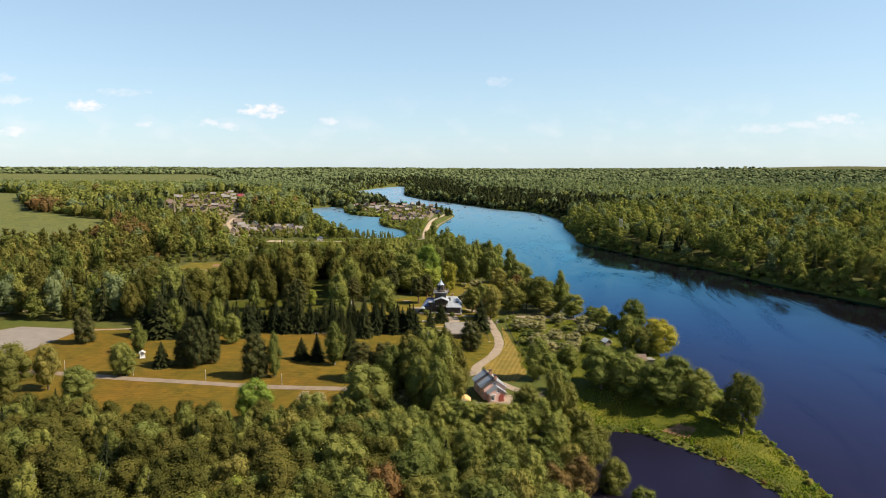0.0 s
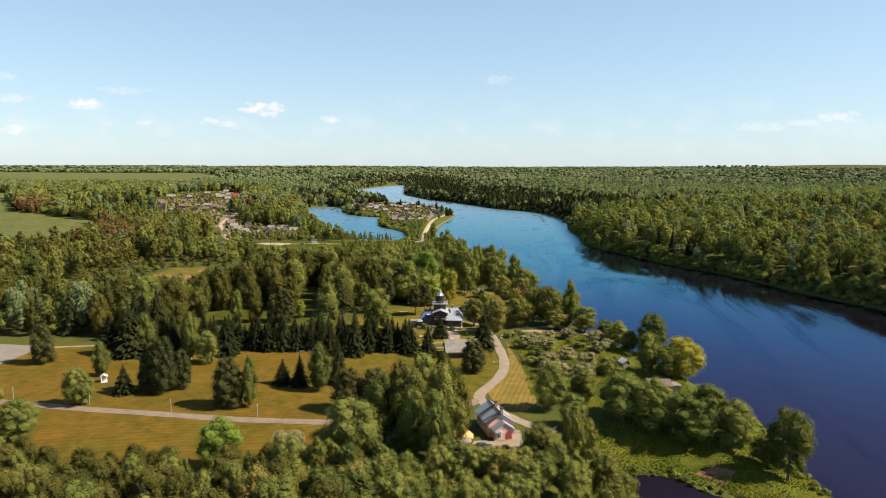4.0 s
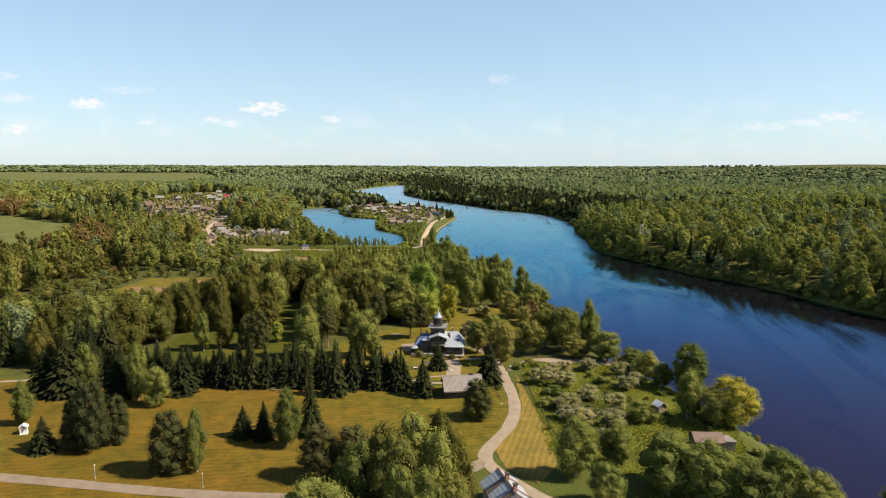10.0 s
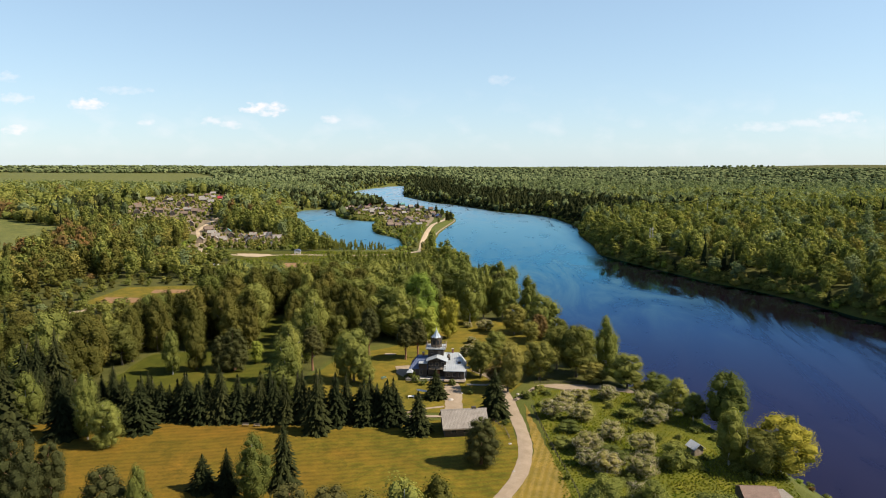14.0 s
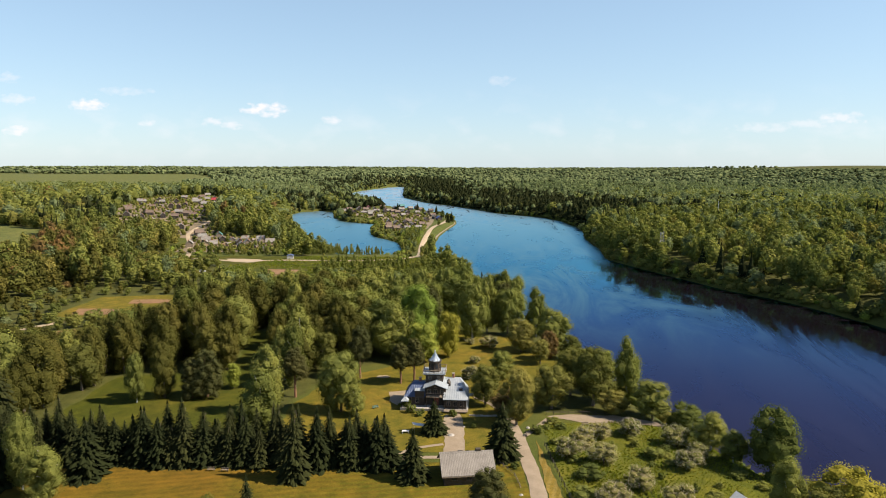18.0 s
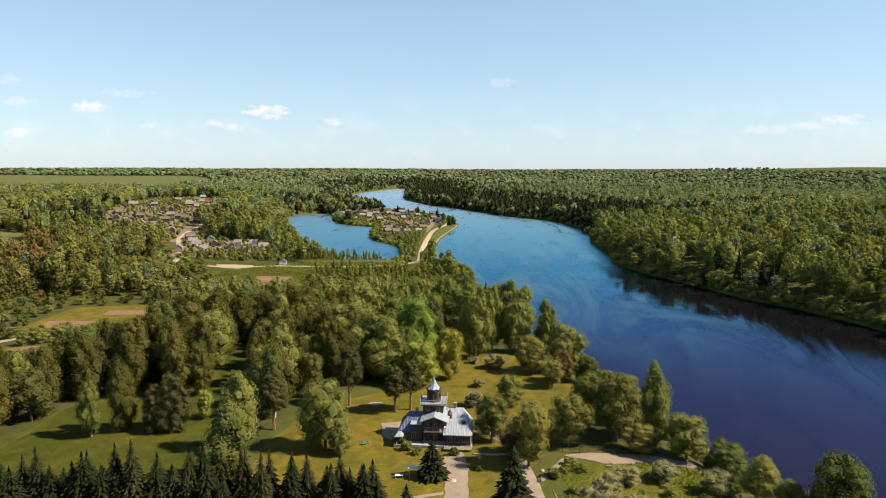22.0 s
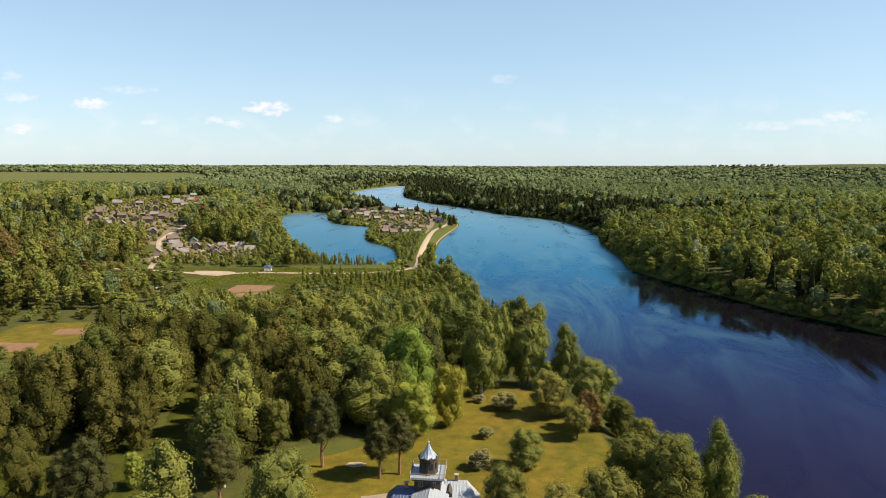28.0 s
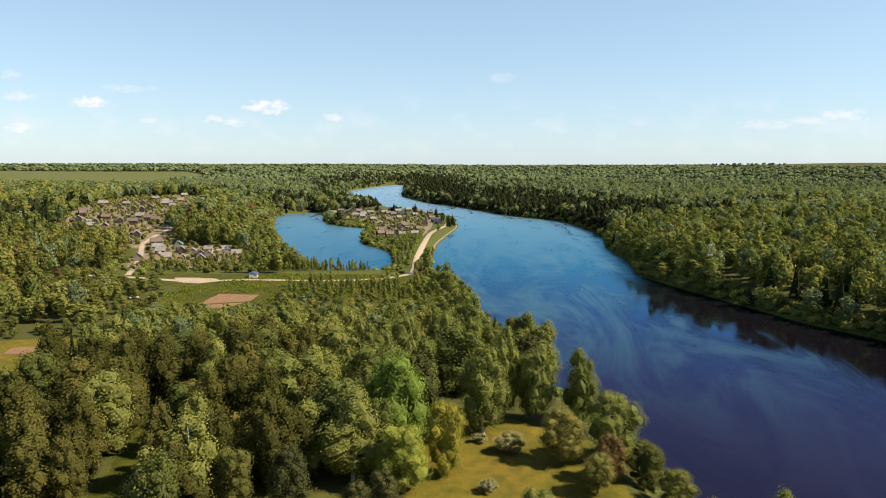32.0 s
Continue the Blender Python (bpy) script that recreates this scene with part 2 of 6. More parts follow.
def lawn_material(name, angle, pitch, cols, distort=3.0, east=None):
    """Mown grass with the mower's swaths."""
    m, nt, N, L = material(name)
    g, mp, wave = N("ShaderNodeNewGeometry"), N("ShaderNodeMapping"), N("ShaderNodeTexWave")
    mp.inputs["Rotation"].default_value = (0, 0, radians(angle))
    L(g.outputs["Position"], mp.inputs["Vector"])
    L(mp.outputs[0], wave.inputs["Vector"])
    wave.inputs["Scale"].default_value = 0.314 / pitch
    wave.inputs["Distortion"].default_value, wave.inputs["Detail"].default_value = distort, 3.0
    wave.inputs["Detail Scale"].default_value = 0.35
    big, mid, small = noise_node(nt, 0.045, 5, 0.6), noise_node(nt, 0.35, 4, 0.6), noise_node(nt, 3.0, 4, 0.7)
    col = ramp(nt, big.outputs["Fac"], [(0.32, cols[0]), (0.5, cols[1]), (0.68, cols[2])])
    if east:  # fresher grass towards the buildings
        sep, add = N("ShaderNodeSeparateXYZ"), N("ShaderNodeMath")
        L(g.outputs["Position"], sep.inputs[0])
        add.operation = "MULTIPLY_ADD"
        add.inputs[1].default_value = 0.0095
        L(sep.outputs[0], add.inputs[0])
        L(noise_node(nt, 0.05, 3, 0.5, None, 1.0).outputs["Fac"], add.inputs[2])
        col = mix_rgb(nt, ramp(nt, add.outputs[0], [(0.05, (0, 0, 0)), (0.45, (1, 1, 1))]), col,
                      ramp(nt, mid.outputs["Fac"], [(0.3, east[0]), (0.7, east[1])]))
    col = mix_rgb(nt, ramp(nt, wave.outputs["Fac"], [(0.15, (0, 0, 0)), (0.85, (0.5, 0.5, 0.5))]), col, cols[3])
    col = mix_rgb(nt, 0.3, col, ramp(nt, mid.outputs["Fac"], [(0.3, tuple(c * 0.5 for c in cols[0])), (0.7, tuple(c * 1.3 for c in cols[2]))]))
    col = mix_rgb(nt, 0.4, col, mix_rgb(nt, 1.0, col, ramp(nt, small.outputs["Fac"], [(0.3, (0.3, 0.35, 0.4)), (0.7, (1.8, 1.65, 1.5))]), "MULTIPLY"))
    rough = noise_node(nt, 0.13, 4, 0.7, None, 0.8)
    col = mix_rgb(nt, 0.5, col, mix_rgb(nt, 1.0, col, ramp(nt, rough.outputs["Fac"], [(0.32, (0.45, 0.6, 0.6)), (0.68, (1.45, 1.3, 1.2))]), "MULTIPLY"))
    b, out, bp = N("ShaderNodeBsdfPrincipled"), N("ShaderNodeOutputMaterial"), N("ShaderNodeBump")
    b.inputs["Roughness"].default_value = 0.95
    b.inputs["Specular IOR Level"].default_value = 0.1
    bp.inputs["Strength"].default_value, bp.inputs["Distance"].default_value = 0.6, 0.12
    L(small.outputs["Fac"], bp.inputs["Height"])
    L(bp.outputs[0], b.inputs["Normal"])
    L(col, b.inputs["Base Color"])
    L(b.outputs[0], out.inputs[0])
    return m


def water_material():
    """Peat-dark river: ruffled by the wind over most of its width, smooth in the lee of the high bank."""
    m, nt, N, L = material("river_water")
    g, mp, sep = N("ShaderNodeNewGeometry"), N("ShaderNodeMapping"), N("ShaderNodeSeparateXYZ")
    mp.inputs["Rotation"].default_value, mp.inputs["Scale"].default_value = (0, 0, radians(-18)), (1.0, 0.28, 1.0)
    L(g.outputs["Position"], mp.inputs["Vector"])
    L(g.outputs["Position"], sep.inputs[0])

    def calc(op, a, b, c=None):
        n = N("ShaderNodeMath")
        n.operation = op
        for i, v in enumerate((a, b, c)):
            if isinstance(v, (int, float)):
                n.inputs[i].default_value = v
            elif v is not None:
                L(v, n.inputs[i])
        return n.outputs[0]

    def reach(v, lo, hi):
        n = N("ShaderNodeMapRange")
        n.interpolation_type = "SMOOTHSTEP"
        L(v, n.inputs["Value"])
        n.inputs["From Min"].default_value, n.inputs["From Max"].default_value = lo, hi
        return n.outputs["Result"]

    rip, swell = noise_node(nt, 1.1, 3, 0.6), noise_node(nt, 0.12, 3, 0.55, mp.outputs[0], 1.0)
    flow = noise_node(nt, 0.022, 8, 0.68, mp.outputs[0], 2.4)
    off = calc("ADD", calc("MULTIPLY", sep.outputs[0], 0.926), calc("MULTIPLY", sep.outputs[1], 0.379))  # grows towards the lee bank
    lee = calc("MULTIPLY", reach(calc("MULTIPLY_ADD", flow.outputs["Fac"], -170.0, off), 180.0, 232.0), reach(calc("MULTIPLY", sep.outputs[1], -1.0), -690.0, -560.0))
    wind = calc("MULTIPLY", calc("SUBTRACT", 1.0, lee), reach(flow.outputs["Fac"], 0.20, 0.52))
    # mask of wind streaks whose gloss is coloured paler, as reflected sky
    streak_sheen = calc("MULTIPLY", calc("MULTIPLY", calc("SUBTRACT", 1.0, lee), reach(flow.outputs["Fac"], 0.42, 0.66)), reach(sep.outputs[1], 330.0, 560.0))
    b, out, bp, bp2 = N("ShaderNodeBsdfGlossy"), N("ShaderNodeOutputMaterial"), N("ShaderNodeBump"), N("ShaderNodeBump")
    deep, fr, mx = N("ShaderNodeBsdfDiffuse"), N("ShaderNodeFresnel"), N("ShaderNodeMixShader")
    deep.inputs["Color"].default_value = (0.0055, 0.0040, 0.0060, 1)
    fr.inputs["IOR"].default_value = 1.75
    # reflected sky tones painted into the gloss colour by view angle
    sky_tint = ramp(nt, fr.outputs[0], [(0.14, (0.25, 0.22, 0.42)), (0.24, (0.23, 0.31, 0.62)), (0.34, (0.20, 0.48, 0.88)), (0.46, (0.23, 0.73, 1.0)), (0.62, (0.50, 0.90, 1.0)), (0.8, (0.95, 1.0, 1.0))])
    L(mix_rgb(nt, streak_sheen, sky_tint, (0.44, 0.86, 1.0)), b.inputs["Color"])
    L(calc("MULTIPLY_ADD", wind, 0.33, 0.05), b.inputs["Roughness"])
    bp.inputs["Distance"].default_value, bp2.inputs["Distance"].default_value = 0.06, 0.08
    L(calc("MULTIPLY_ADD", wind, 0.22, 0.06), bp.inputs["Strength"])
    L(calc("MULTIPLY_ADD", wind, 0.05, 0.03), bp2.inputs["Strength"])
    L(rip.outputs["Fac"], bp.inputs["Height"])
    L(swell.outputs["Fac"], bp2.inputs["Height"])
    L(bp2.outputs[0], bp.inputs["Normal"])
    L(bp.outputs[0], b.inputs["Normal"])
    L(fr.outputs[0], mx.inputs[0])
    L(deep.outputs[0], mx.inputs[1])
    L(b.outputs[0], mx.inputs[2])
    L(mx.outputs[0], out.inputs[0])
    return m


M = {
    "ground": ground_material(),
    "lawn": lawn_material("dry_mown_lawn", 78, 1.9, [(0.075, 0.066, 0.007), (0.108, 0.074, 0.008), (0.135, 0.075, 0.010), (0.066, 0.048, 0.006)], 5.0,
                          [(0.068, 0.076, 0.007), (0.112, 0.100, 0.010)]),
    "sward": lawn_material("sunlit_rough_grass", 40, 5.0, [(0.066, 0.072, 0.008), (0.106, 0.091, 0.011), (0.145, 0.098, 0.015), (0.082, 0.077, 0.010)], 9.0),
    "strip": lawn_material("mown_hay_strip", 14, 1.5, [(0.112, 0.090, 0.016), (0.140, 0.103, 0.018), (0.158, 0.107, 0.023), (0.215, 0.160, 0.055)], 1.0),
    "meadow": lawn_material("meadow_grass", 30, 9, [(0.036, 0.047, 0.004), (0.050, 0.057, 0.006), (0.068, 0.061, 0.008), (0.033, 0.040, 0.004)], 4.0),
    "orchard_sward": lawn_material("lush_orchard_grass", 30, 7, [(0.054, 0.072, 0.007), (0.084, 0.092, 0.010), (0.112, 0.098, 0.013), (0.046, 0.060, 0.006)], 6.0),
    "field": lawn_material("young_crop_field", 70, 12, [(0.078, 0.090, 0.026), (0.092, 0.101, 0.030), (0.108, 0.110, 0.036), (0.076, 0.086, 0.026)], 1.0),
    "water": water_material(),
    "gravel": surface("pale_gravel", (0.180, 0.133, 0.086), (0.259, 0.202, 0.144), 0.35, 5, 0.9, 0.4, local=False),
    "road": surface("worn_gravel_road", (0.137, 0.101, 0.068), (0.209, 0.158, 0.112), 0.3, 4, 0.92, 0.4, local=False),
    "yard": surface("dry_yard_earth", (0.072, 0.070, 0.028), (0.220, 0.155, 0.098), 0.16, 0.8, 0.95, 0.5, local=False, vary=0.45),
    "sand": surface("sandy_track", (0.259, 0.194, 0.122), (0.360, 0.281, 0.194), 0.15, 3, 0.95, 0.3, local=False),
    "slabs": surface("concrete_paving", (0.145, 0.122, 0.100), (0.205, 0.175, 0.148), 0.2, 3, 0.85, 0.2, local=False),
    "soil": surface("bare_soil", (0.125, 0.064, 0.026), (0.212, 0.112, 0.047), 0.3, 2.5, 0.95, 0.6, local=False),
    "bark": surface("grey_bark", (0.07, 0.055, 0.042), (0.16, 0.13, 0.10), 2, 9, 0.9, 0.6),
    "birch_bark": surface("birch_bark", (0.30, 0.29, 0.27), (0.62, 0.60, 0.57), 1.2, 5, 0.8, 0.3, vary=0.45),
    "pine_bark": surface("pine_bark", (0.12, 0.06, 0.035), (0.26, 0.13, 0.07), 2, 8, 0.9, 0.6),
    "birch": foliage("birch_leaves", (0.088, 0.098, 0.026), (0.146, 0.154, 0.040), (0.198, 0.194, 0.050)),
    "broad": foliage("linden_leaves", (0.075, 0.088, 0.025), (0.136, 0.147, 0.040), (0.195, 0.190, 0.050)),
    "olive": foliage("willow_leaves", (0.094, 0.097, 0.027), (0.148, 0.141, 0.038), (0.200, 0.170, 0.047)),
    # leaf colour darkened to hold the lens's corner fall-off
    "alder": foliage("darkened_alder_leaves", (0.056, 0.056, 0.015), (0.086, 0.081, 0.021), (0.116, 0.101, 0.027)),
    # lightened and blued: carries distance haze in its leaf colour
    "aspen": foliage("hazed_aspen_leaves", (0.094, 0.115, 0.056), (0.134, 0.158, 0.075), (0.174, 0.196, 0.092)),
    "lime": foliage("young_bright_leaves", (0.145, 0.190, 0.036), (0.190, 0.222, 0.040), (0.235, 0.238, 0.046)),
    "gold": foliage("golden_leaves", (0.22, 0.20, 0.035), (0.25, 0.22, 0.036), (0.29, 0.23, 0.038)),
    "blades": foliage("grass_blades", (0.120, 0.150, 0.022), (0.165, 0.178, 0.027), (0.210, 0.190, 0.036), 0.45),
    "rust": foliage("copper_leaves", (0.120, 0.082, 0.034), (0.142, 0.092, 0.037), (0.165, 0.094, 0.038)),
    "spruce": foliage("spruce_needles", (0.016, 0.020, 0.009), (0.023, 0.027, 0.011), (0.031, 0.033, 0.013), 0.1),
    "pine": foliage("pine_needles", (0.043, 0.047, 0.019), (0.058, 0.059, 0.022), (0.076, 0.070, 0.026), 0.18),
    "blossom": foliage("apple_blossom", (0.42, 0.35, 0.27), (0.52, 0.44, 0.36), (0.40, 0.36, 0.25), 0.25),
    "log": sheets("dark_log_wall", (0.030, 0.021, 0.015), (0.075, 0.052, 0.035), 0.28, 0.75, 0, 2, 0.08),
    "board": sheets("weathered_boards", (0.13, 0.10, 0.075), (0.25, 0.20, 0.16), 0.2, 0.8, 0, 0, 0.02),
    "white_sheet": sheets("pale_roof_sheet", (0.245, 0.268, 0.295), (0.345, 0.370, 0.398), 0.6, 0.5, 0.1, 0),
    "blue_sheet": sheets("slate_blue_roof_sheet", (0.040, 0.058, 0.120), (0.072, 0.098, 0.180), 0.6, 0.5, 0.0, 0),
    "spire": sheets("zinc_spire", (0.218, 0.257, 0.312), (0.343, 0.390, 0.452), 0.5, 0.35, 0.3, 0),
    "grey_shingle": sheets("grey_shingle_roof", (0.138, 0.120, 0.104), (0.228, 0.202, 0.178), 0.35, 0.8, 0, 1, 0.04),
    "rust_sheet": sheets("rusty_roof_sheet", (0.095, 0.055, 0.040), (0.170, 0.105, 0.078), 0.3, 0.6, 0.0, 0),
    "slate": sheets("old_slate_roof", (0.110, 0.100, 0.090), (0.250, 0.232, 0.212), 0.4, 0.8, 0, 0),
    "brown_roof": sheets("brown_roof", (0.080, 0.054, 0.040), (0.155, 0.108, 0.080), 0.4, 0.7, 0, 0),
    "red_roof": sheets("red_metal_roof", (0.204, 0.015, 0.024), (0.300, 0.030, 0.042), 0.4, 0.4, 0, 0),
    "blue_roof": sheets("blue_metal_roof", (0.012, 0.036, 0.216), (0.024, 0.060, 0.312), 0.4, 0.4, 0, 0),
    "teal_roof": sheets("teal_metal_roof", (0.048, 0.144, 0.138), (0.084, 0.216, 0.204), 0.4, 0.45, 0, 0),
    "pink": surface("pink_render", (0.50, 0.30, 0.25), (0.66, 0.43, 0.37), 0.8, 6, 0.85, 0.2),
    "white": surface("white_paint", (0.484, 0.468, 0.445), (0.640, 0.624, 0.601), 1, 6, 0.6, 0.1),
    "plaster": surface("grey_plaster", (0.34, 0.32, 0.29), (0.55, 0.52, 0.48), 1, 6, 0.85, 0.2),
    "timber": surface("weathered_timber", (0.11, 0.085, 0.062), (0.24, 0.19, 0.14), 1, 8, 0.85, 0.4),
    "ochre": surface("ochre_paint", (0.30, 0.22, 0.12), (0.46, 0.35, 0.20), 1, 6, 0.8, 0.2),
    "dark": surface("dark_timber", (0.022, 0.017, 0.013), (0.055, 0.042, 0.032), 1.5, 8, 0.75, 0.3),
    "red_door": surface("red_brown_door", (0.16, 0.03, 0.02), (0.26, 0.06, 0.04), 2, 8, 0.5, 0.2),
    "brick": surface("chimney_brick", (0.22, 0.09, 0.06), (0.36, 0.17, 0.12), 3, 10, 0.9, 0.4),
    "steel": surface("galvanised_steel", (0.42, 0.44, 0.46), (0.62, 0.64, 0.66), 1, 8, 0.45, 0.1, 0.6),
    "tarp": surface("tan_straw", (0.40, 0.25, 0.08), (0.58, 0.40, 0.16), 1.2, 6, 0.8, 0.5),
    "stone": surface("field_stone", (0.20, 0.18, 0.16), (0.38, 0.35, 0.32), 1, 5, 0.9, 0.5),
    "tyre": surface("black_rubber", (0.015, 0.015, 0.015), (0.03, 0.03, 0.03), 3, 12, 0.85, 0.1),
}


def plain(name, col, rough, metal=0.0):
    m, nt, N, L = material(name)
    b, out = N("ShaderNodeBsdfPrincipled"), N("ShaderNodeOutputMaterial")
    b.inputs["Base Color"].default_value, b.inputs["Roughness"].default_value, b.inputs["Metallic"].default_value = (*col, 1), rough, metal
    L(b.outputs[0], out.inputs[0])
    return m


M["pylon_steel"] = surface("dull_galvanised_steel", (0.20, 0.21, 0.22), (0.32, 0.33, 0.34), 1, 8, 0.6, 0.1, 0.2)
M["glass"] = plain("dark_window_glass", (0.02, 0.024, 0.03), 0.05)
M["car_blue"] = plain("dark_blue_car_paint", (0.02, 0.035, 0.09), 0.25)
M["lamp_white"] = plain("opal_glass", (0.62, 0.58, 0.46), 0.3)


# ---- meshes ----
def mesh_np(name, verts, tris, mat, tint=None, wood=None):
    me = bpy.data.meshes.new(name)
    verts, tris = np.asarray(verts, np.float32), np.asarray(tris, np.int32)
    me.vertices.add(len(verts))
    me.vertices.foreach_set("co", verts.ravel())
    n = tris.shape[1]
    me.loops.add(tris.size)
    me.loops.foreach_set("vertex_index", tris.ravel())
    me.polygons.add(len(tris))
    me.polygons.foreach_set("loop_start", np.arange(0, tris.size, n, dtype=np.int32))
    me.polygons.foreach_set("loop_total", np.full(len(tris), n, np.int32))
    me.update(calc_edges=True)
    if tint is not None:
        a = me.attributes.new("tint", "FLOAT_VECTOR", "POINT")
        a.data.foreach_set("vector", np.asarray(tint, np.float32).ravel())
    if wood is not None:
        a = me.attributes.new("wood", "FLOAT", "POINT")
        a.data.foreach_set("value", np.asarray(wood, np.float32))
    me.materials.append(mat)
    return me


def part(name, bm, mat, parent=None, label=""):
    me = bpy.data.meshes.new(name)
    bmesh.ops.recalc_face_normals(bm, faces=bm.faces)
    bm.to_mesh(me)
    bm.free()
    me.materials.append(M[mat] if isinstance(mat, str) else mat)
    ob = new(name, me)
    if parent is not None:
        ob.parent = parent
    if label:
        ob["label"] = label
    return ob


def face(bm, pts):
    return bm.faces.new([bm.verts.new(p) for p in pts])


def box(c, s, rz=0.0, bm=None, bevel=0.0):
    bm = bm or bmesh.new()
    r = bmesh.ops.create_cube(bm, size=1, matrix=pose(*c, 0, 0, rz) @ Matrix.Diagonal((*s, 1)))
    if bevel:
        es = list({e for v in r["verts"] for e in v.link_edges})
        bmesh.ops.bevel(bm, geom=es, offset=bevel, segments=1, affect="EDGES")
    return bm


def prism(outline, y0, y1, bm=None):
    """An outline in x, z drawn out along y."""
    bm = bm or bmesh.new()
    a = [bm.verts.new((x, y0, z)) for x, z in outline]
    b = [bm.verts.new((x, y1, z)) for x, z in outline]
    bm.faces.new(a)
    bm.faces.new(b[::-1])
    for i in range(len(a)):
        j = (i + 1) % len(a)
        bm.faces.new((a[j], a[i], b[i], b[j]))
    return bm


def tube(p0, p1, r0, r1, n=6, bm=None):
    bm = bm or bmesh.new()
    p0, p1 = Vector(p0), Vector(p1)
    q = (p1 - p0).to_track_quat("Z", "Y")
    ring = lambda p, r: [bm.verts.new(p + q @ Vector((r * math.cos(k * 2 * math.pi / n), r * math.sin(k * 2 * math.pi / n), 0))) for k in range(n)]
    a, b = ring(p0, r0), ring(p1, r1)
    bm.faces.new(a[::-1])
    bm.faces.new(b)
    for i in range(n):
        j = (i + 1) % n
        bm.faces.new((a[i], a[j], b[j], b[i]))
    return bm


def gable_roof(w, l, z, h, over=0.4, thick=0.14, bm=None, y0=0.0):
    """A pitched roof of two slabs, its ridge along y."""
    a = w / 2 + over
    e = z - over * h / (w / 2)
    out = [(-a, e), (0, z + h), (a, e), (a, e + thick), (0, z + h + thick * 1.25), (-a, e + thick)]
    return prism(out, y0 - l / 2 - over, y0 + l / 2 + over, bm)


def place(ob, x, y, z=None, rz=0.0, sink=0.0):
    ob.matrix_world = pose(x, y, (land_at(x, y) if z is None else z) - sink, 0, 0, rz)
    return ob


# ---- ground, water, tracks ----
from mathutils.geometry import delaunay_2d_cdt
rng = np.random.default_rng(7)
# open ground inside the woods
GLADES = [
    [(-106, 262), (-46, 262), (-58, 319), (-68, 372), (-83, 378), (-72, 325), (-106, 316)],  # glade behind the spruces
    [(-46, 240), (28, 240), (26, 300), (24, 345), (14, 372), (-8, 392), (-10, 350), (-20, 335), (-37, 330), (-48, 290)],  # round the manor
    [(-178, 399), (-150, 397), (-140, 401), (-130, 430), (-141, 451), (-178, 444)],  # garden plots
    [(-131, 487), (-94, 489), (-88, 528), (-28, 520), (-8, 516), (-8, 540), (-12, 590), (-40, 642), (-66, 642), (-88, 668), (-100, 660), (-110, 606), (-205, 602), (-205, 575), (-152, 552), (-147, 530)],  # strip along the road
    [(-160, 170), (-36, 168), (-10, 172), (30, 172), (84, 140), (90, 245), (66, 290), (28, 290), (-10, 258), (-150, 264), (-190, 240)],  # park
    [(-215, 590), (-175, 590), (-165, 700), (-130, 640), (-120, 600), (-190, 660), (-225, 720), (-235, 690)],  # lower hamlet
    [(-268, 700), (-215, 690), (-228, 740), (-262, 800), (-278, 930), (-318, 1075), (-372, 1130), (-425, 1050), (-385, 880), (-352, 790), (-320, 740)],  # upper hamlet
    [(-170, 603), (-122, 603), (-116, 640), (-142, 680), (-185, 712), (-222, 716), (-214, 640)],
    [(-740, 1040), (-620, 985), (-560, 860), (-500, 775), (-376, 716), (-308, 600), (-292, 545), (-300, 480), (-420, 400), (-740, 400)],  # green field
    [(-2600, 1190), (-560, 1230), (-500, 1300), (-610, 1480), (-560, 1640), (-780, 2000), (-760, 2300), (-1060, 2800), (-2600, 2800)],  # wide crop fields
    [(-185, 215), (-142, 218), (-140, 268), (-190, 275)],  # paved square
    [(-44, 560), (-24, 560), (8, 940), (-10, 1030), (-130, 1160), (-180, 1070), (-105, 940), (-95, 800), (-45, 740)],  # spit with its hamlet
    [(-6, 1020), (-30, 1165), (-100, 1285), (-128, 1300), (-140, 1215), (-160, 1180), (-186, 1150), (-178, 1060), (-130, 1000)],  # the spit's outer end
    [(-190, 583), (-206, 585), (-234, 665), (-249, 706), (-238, 713), (-220, 672)],  # along the hamlet street
    [(-165, 374), (-153, 378), (-142, 361), (-152, 356)],  # small plot in the wood
    [(95, 60), (22, 100), (30, 172), (95, 190)],  # pond meadow
]
WOOD_EDGE = [(-330, 150), (-112, 168), (-78, 156), (-50, 158), (-20, 166), (12, 150), (34, 150), (40, 90), (-20, 80), (-80, 115), (-330, 120)]


def wooded(x, y):
    """1 where wood grows, 0 on open ground."""
    d = shore(x, y)
    w = (d > 3.5) & ((y > 262) | (right_side(x, y) > 0) | (x < -150))
    for g in GLADES:
        w &= ~inside(g, x, y)
    w &= edge_distance(BAY, x, y) > 1 + 8 * smooth(1000, 900, y)
    return w | (inside(WOOD_EDGE, x, y) & (d > 1)) | ((right_side(x, y) > 0) & (d > 1.2) & (np.hypot(x - 146, y - 595) > 16) & (np.hypot(x - 255, y - 727) > 18))


def spaced(a, b, first, last, grow=1.12):
    """Even steps from a to b, then steps that grow towards first and last."""
    mid = np.arange(a, b + 0.01, 2.5)
    lo, hi, s = [a], [b], 2.5
    while lo[-1] > first or hi[-1] < last:
        s *= grow
        if lo[-1] > first:
            lo.append(lo[-1] - s)
        if hi[-1] < last:
            hi.append(hi[-1] + s)
    return np.concatenate([lo[:0:-1], mid, hi[1:]])


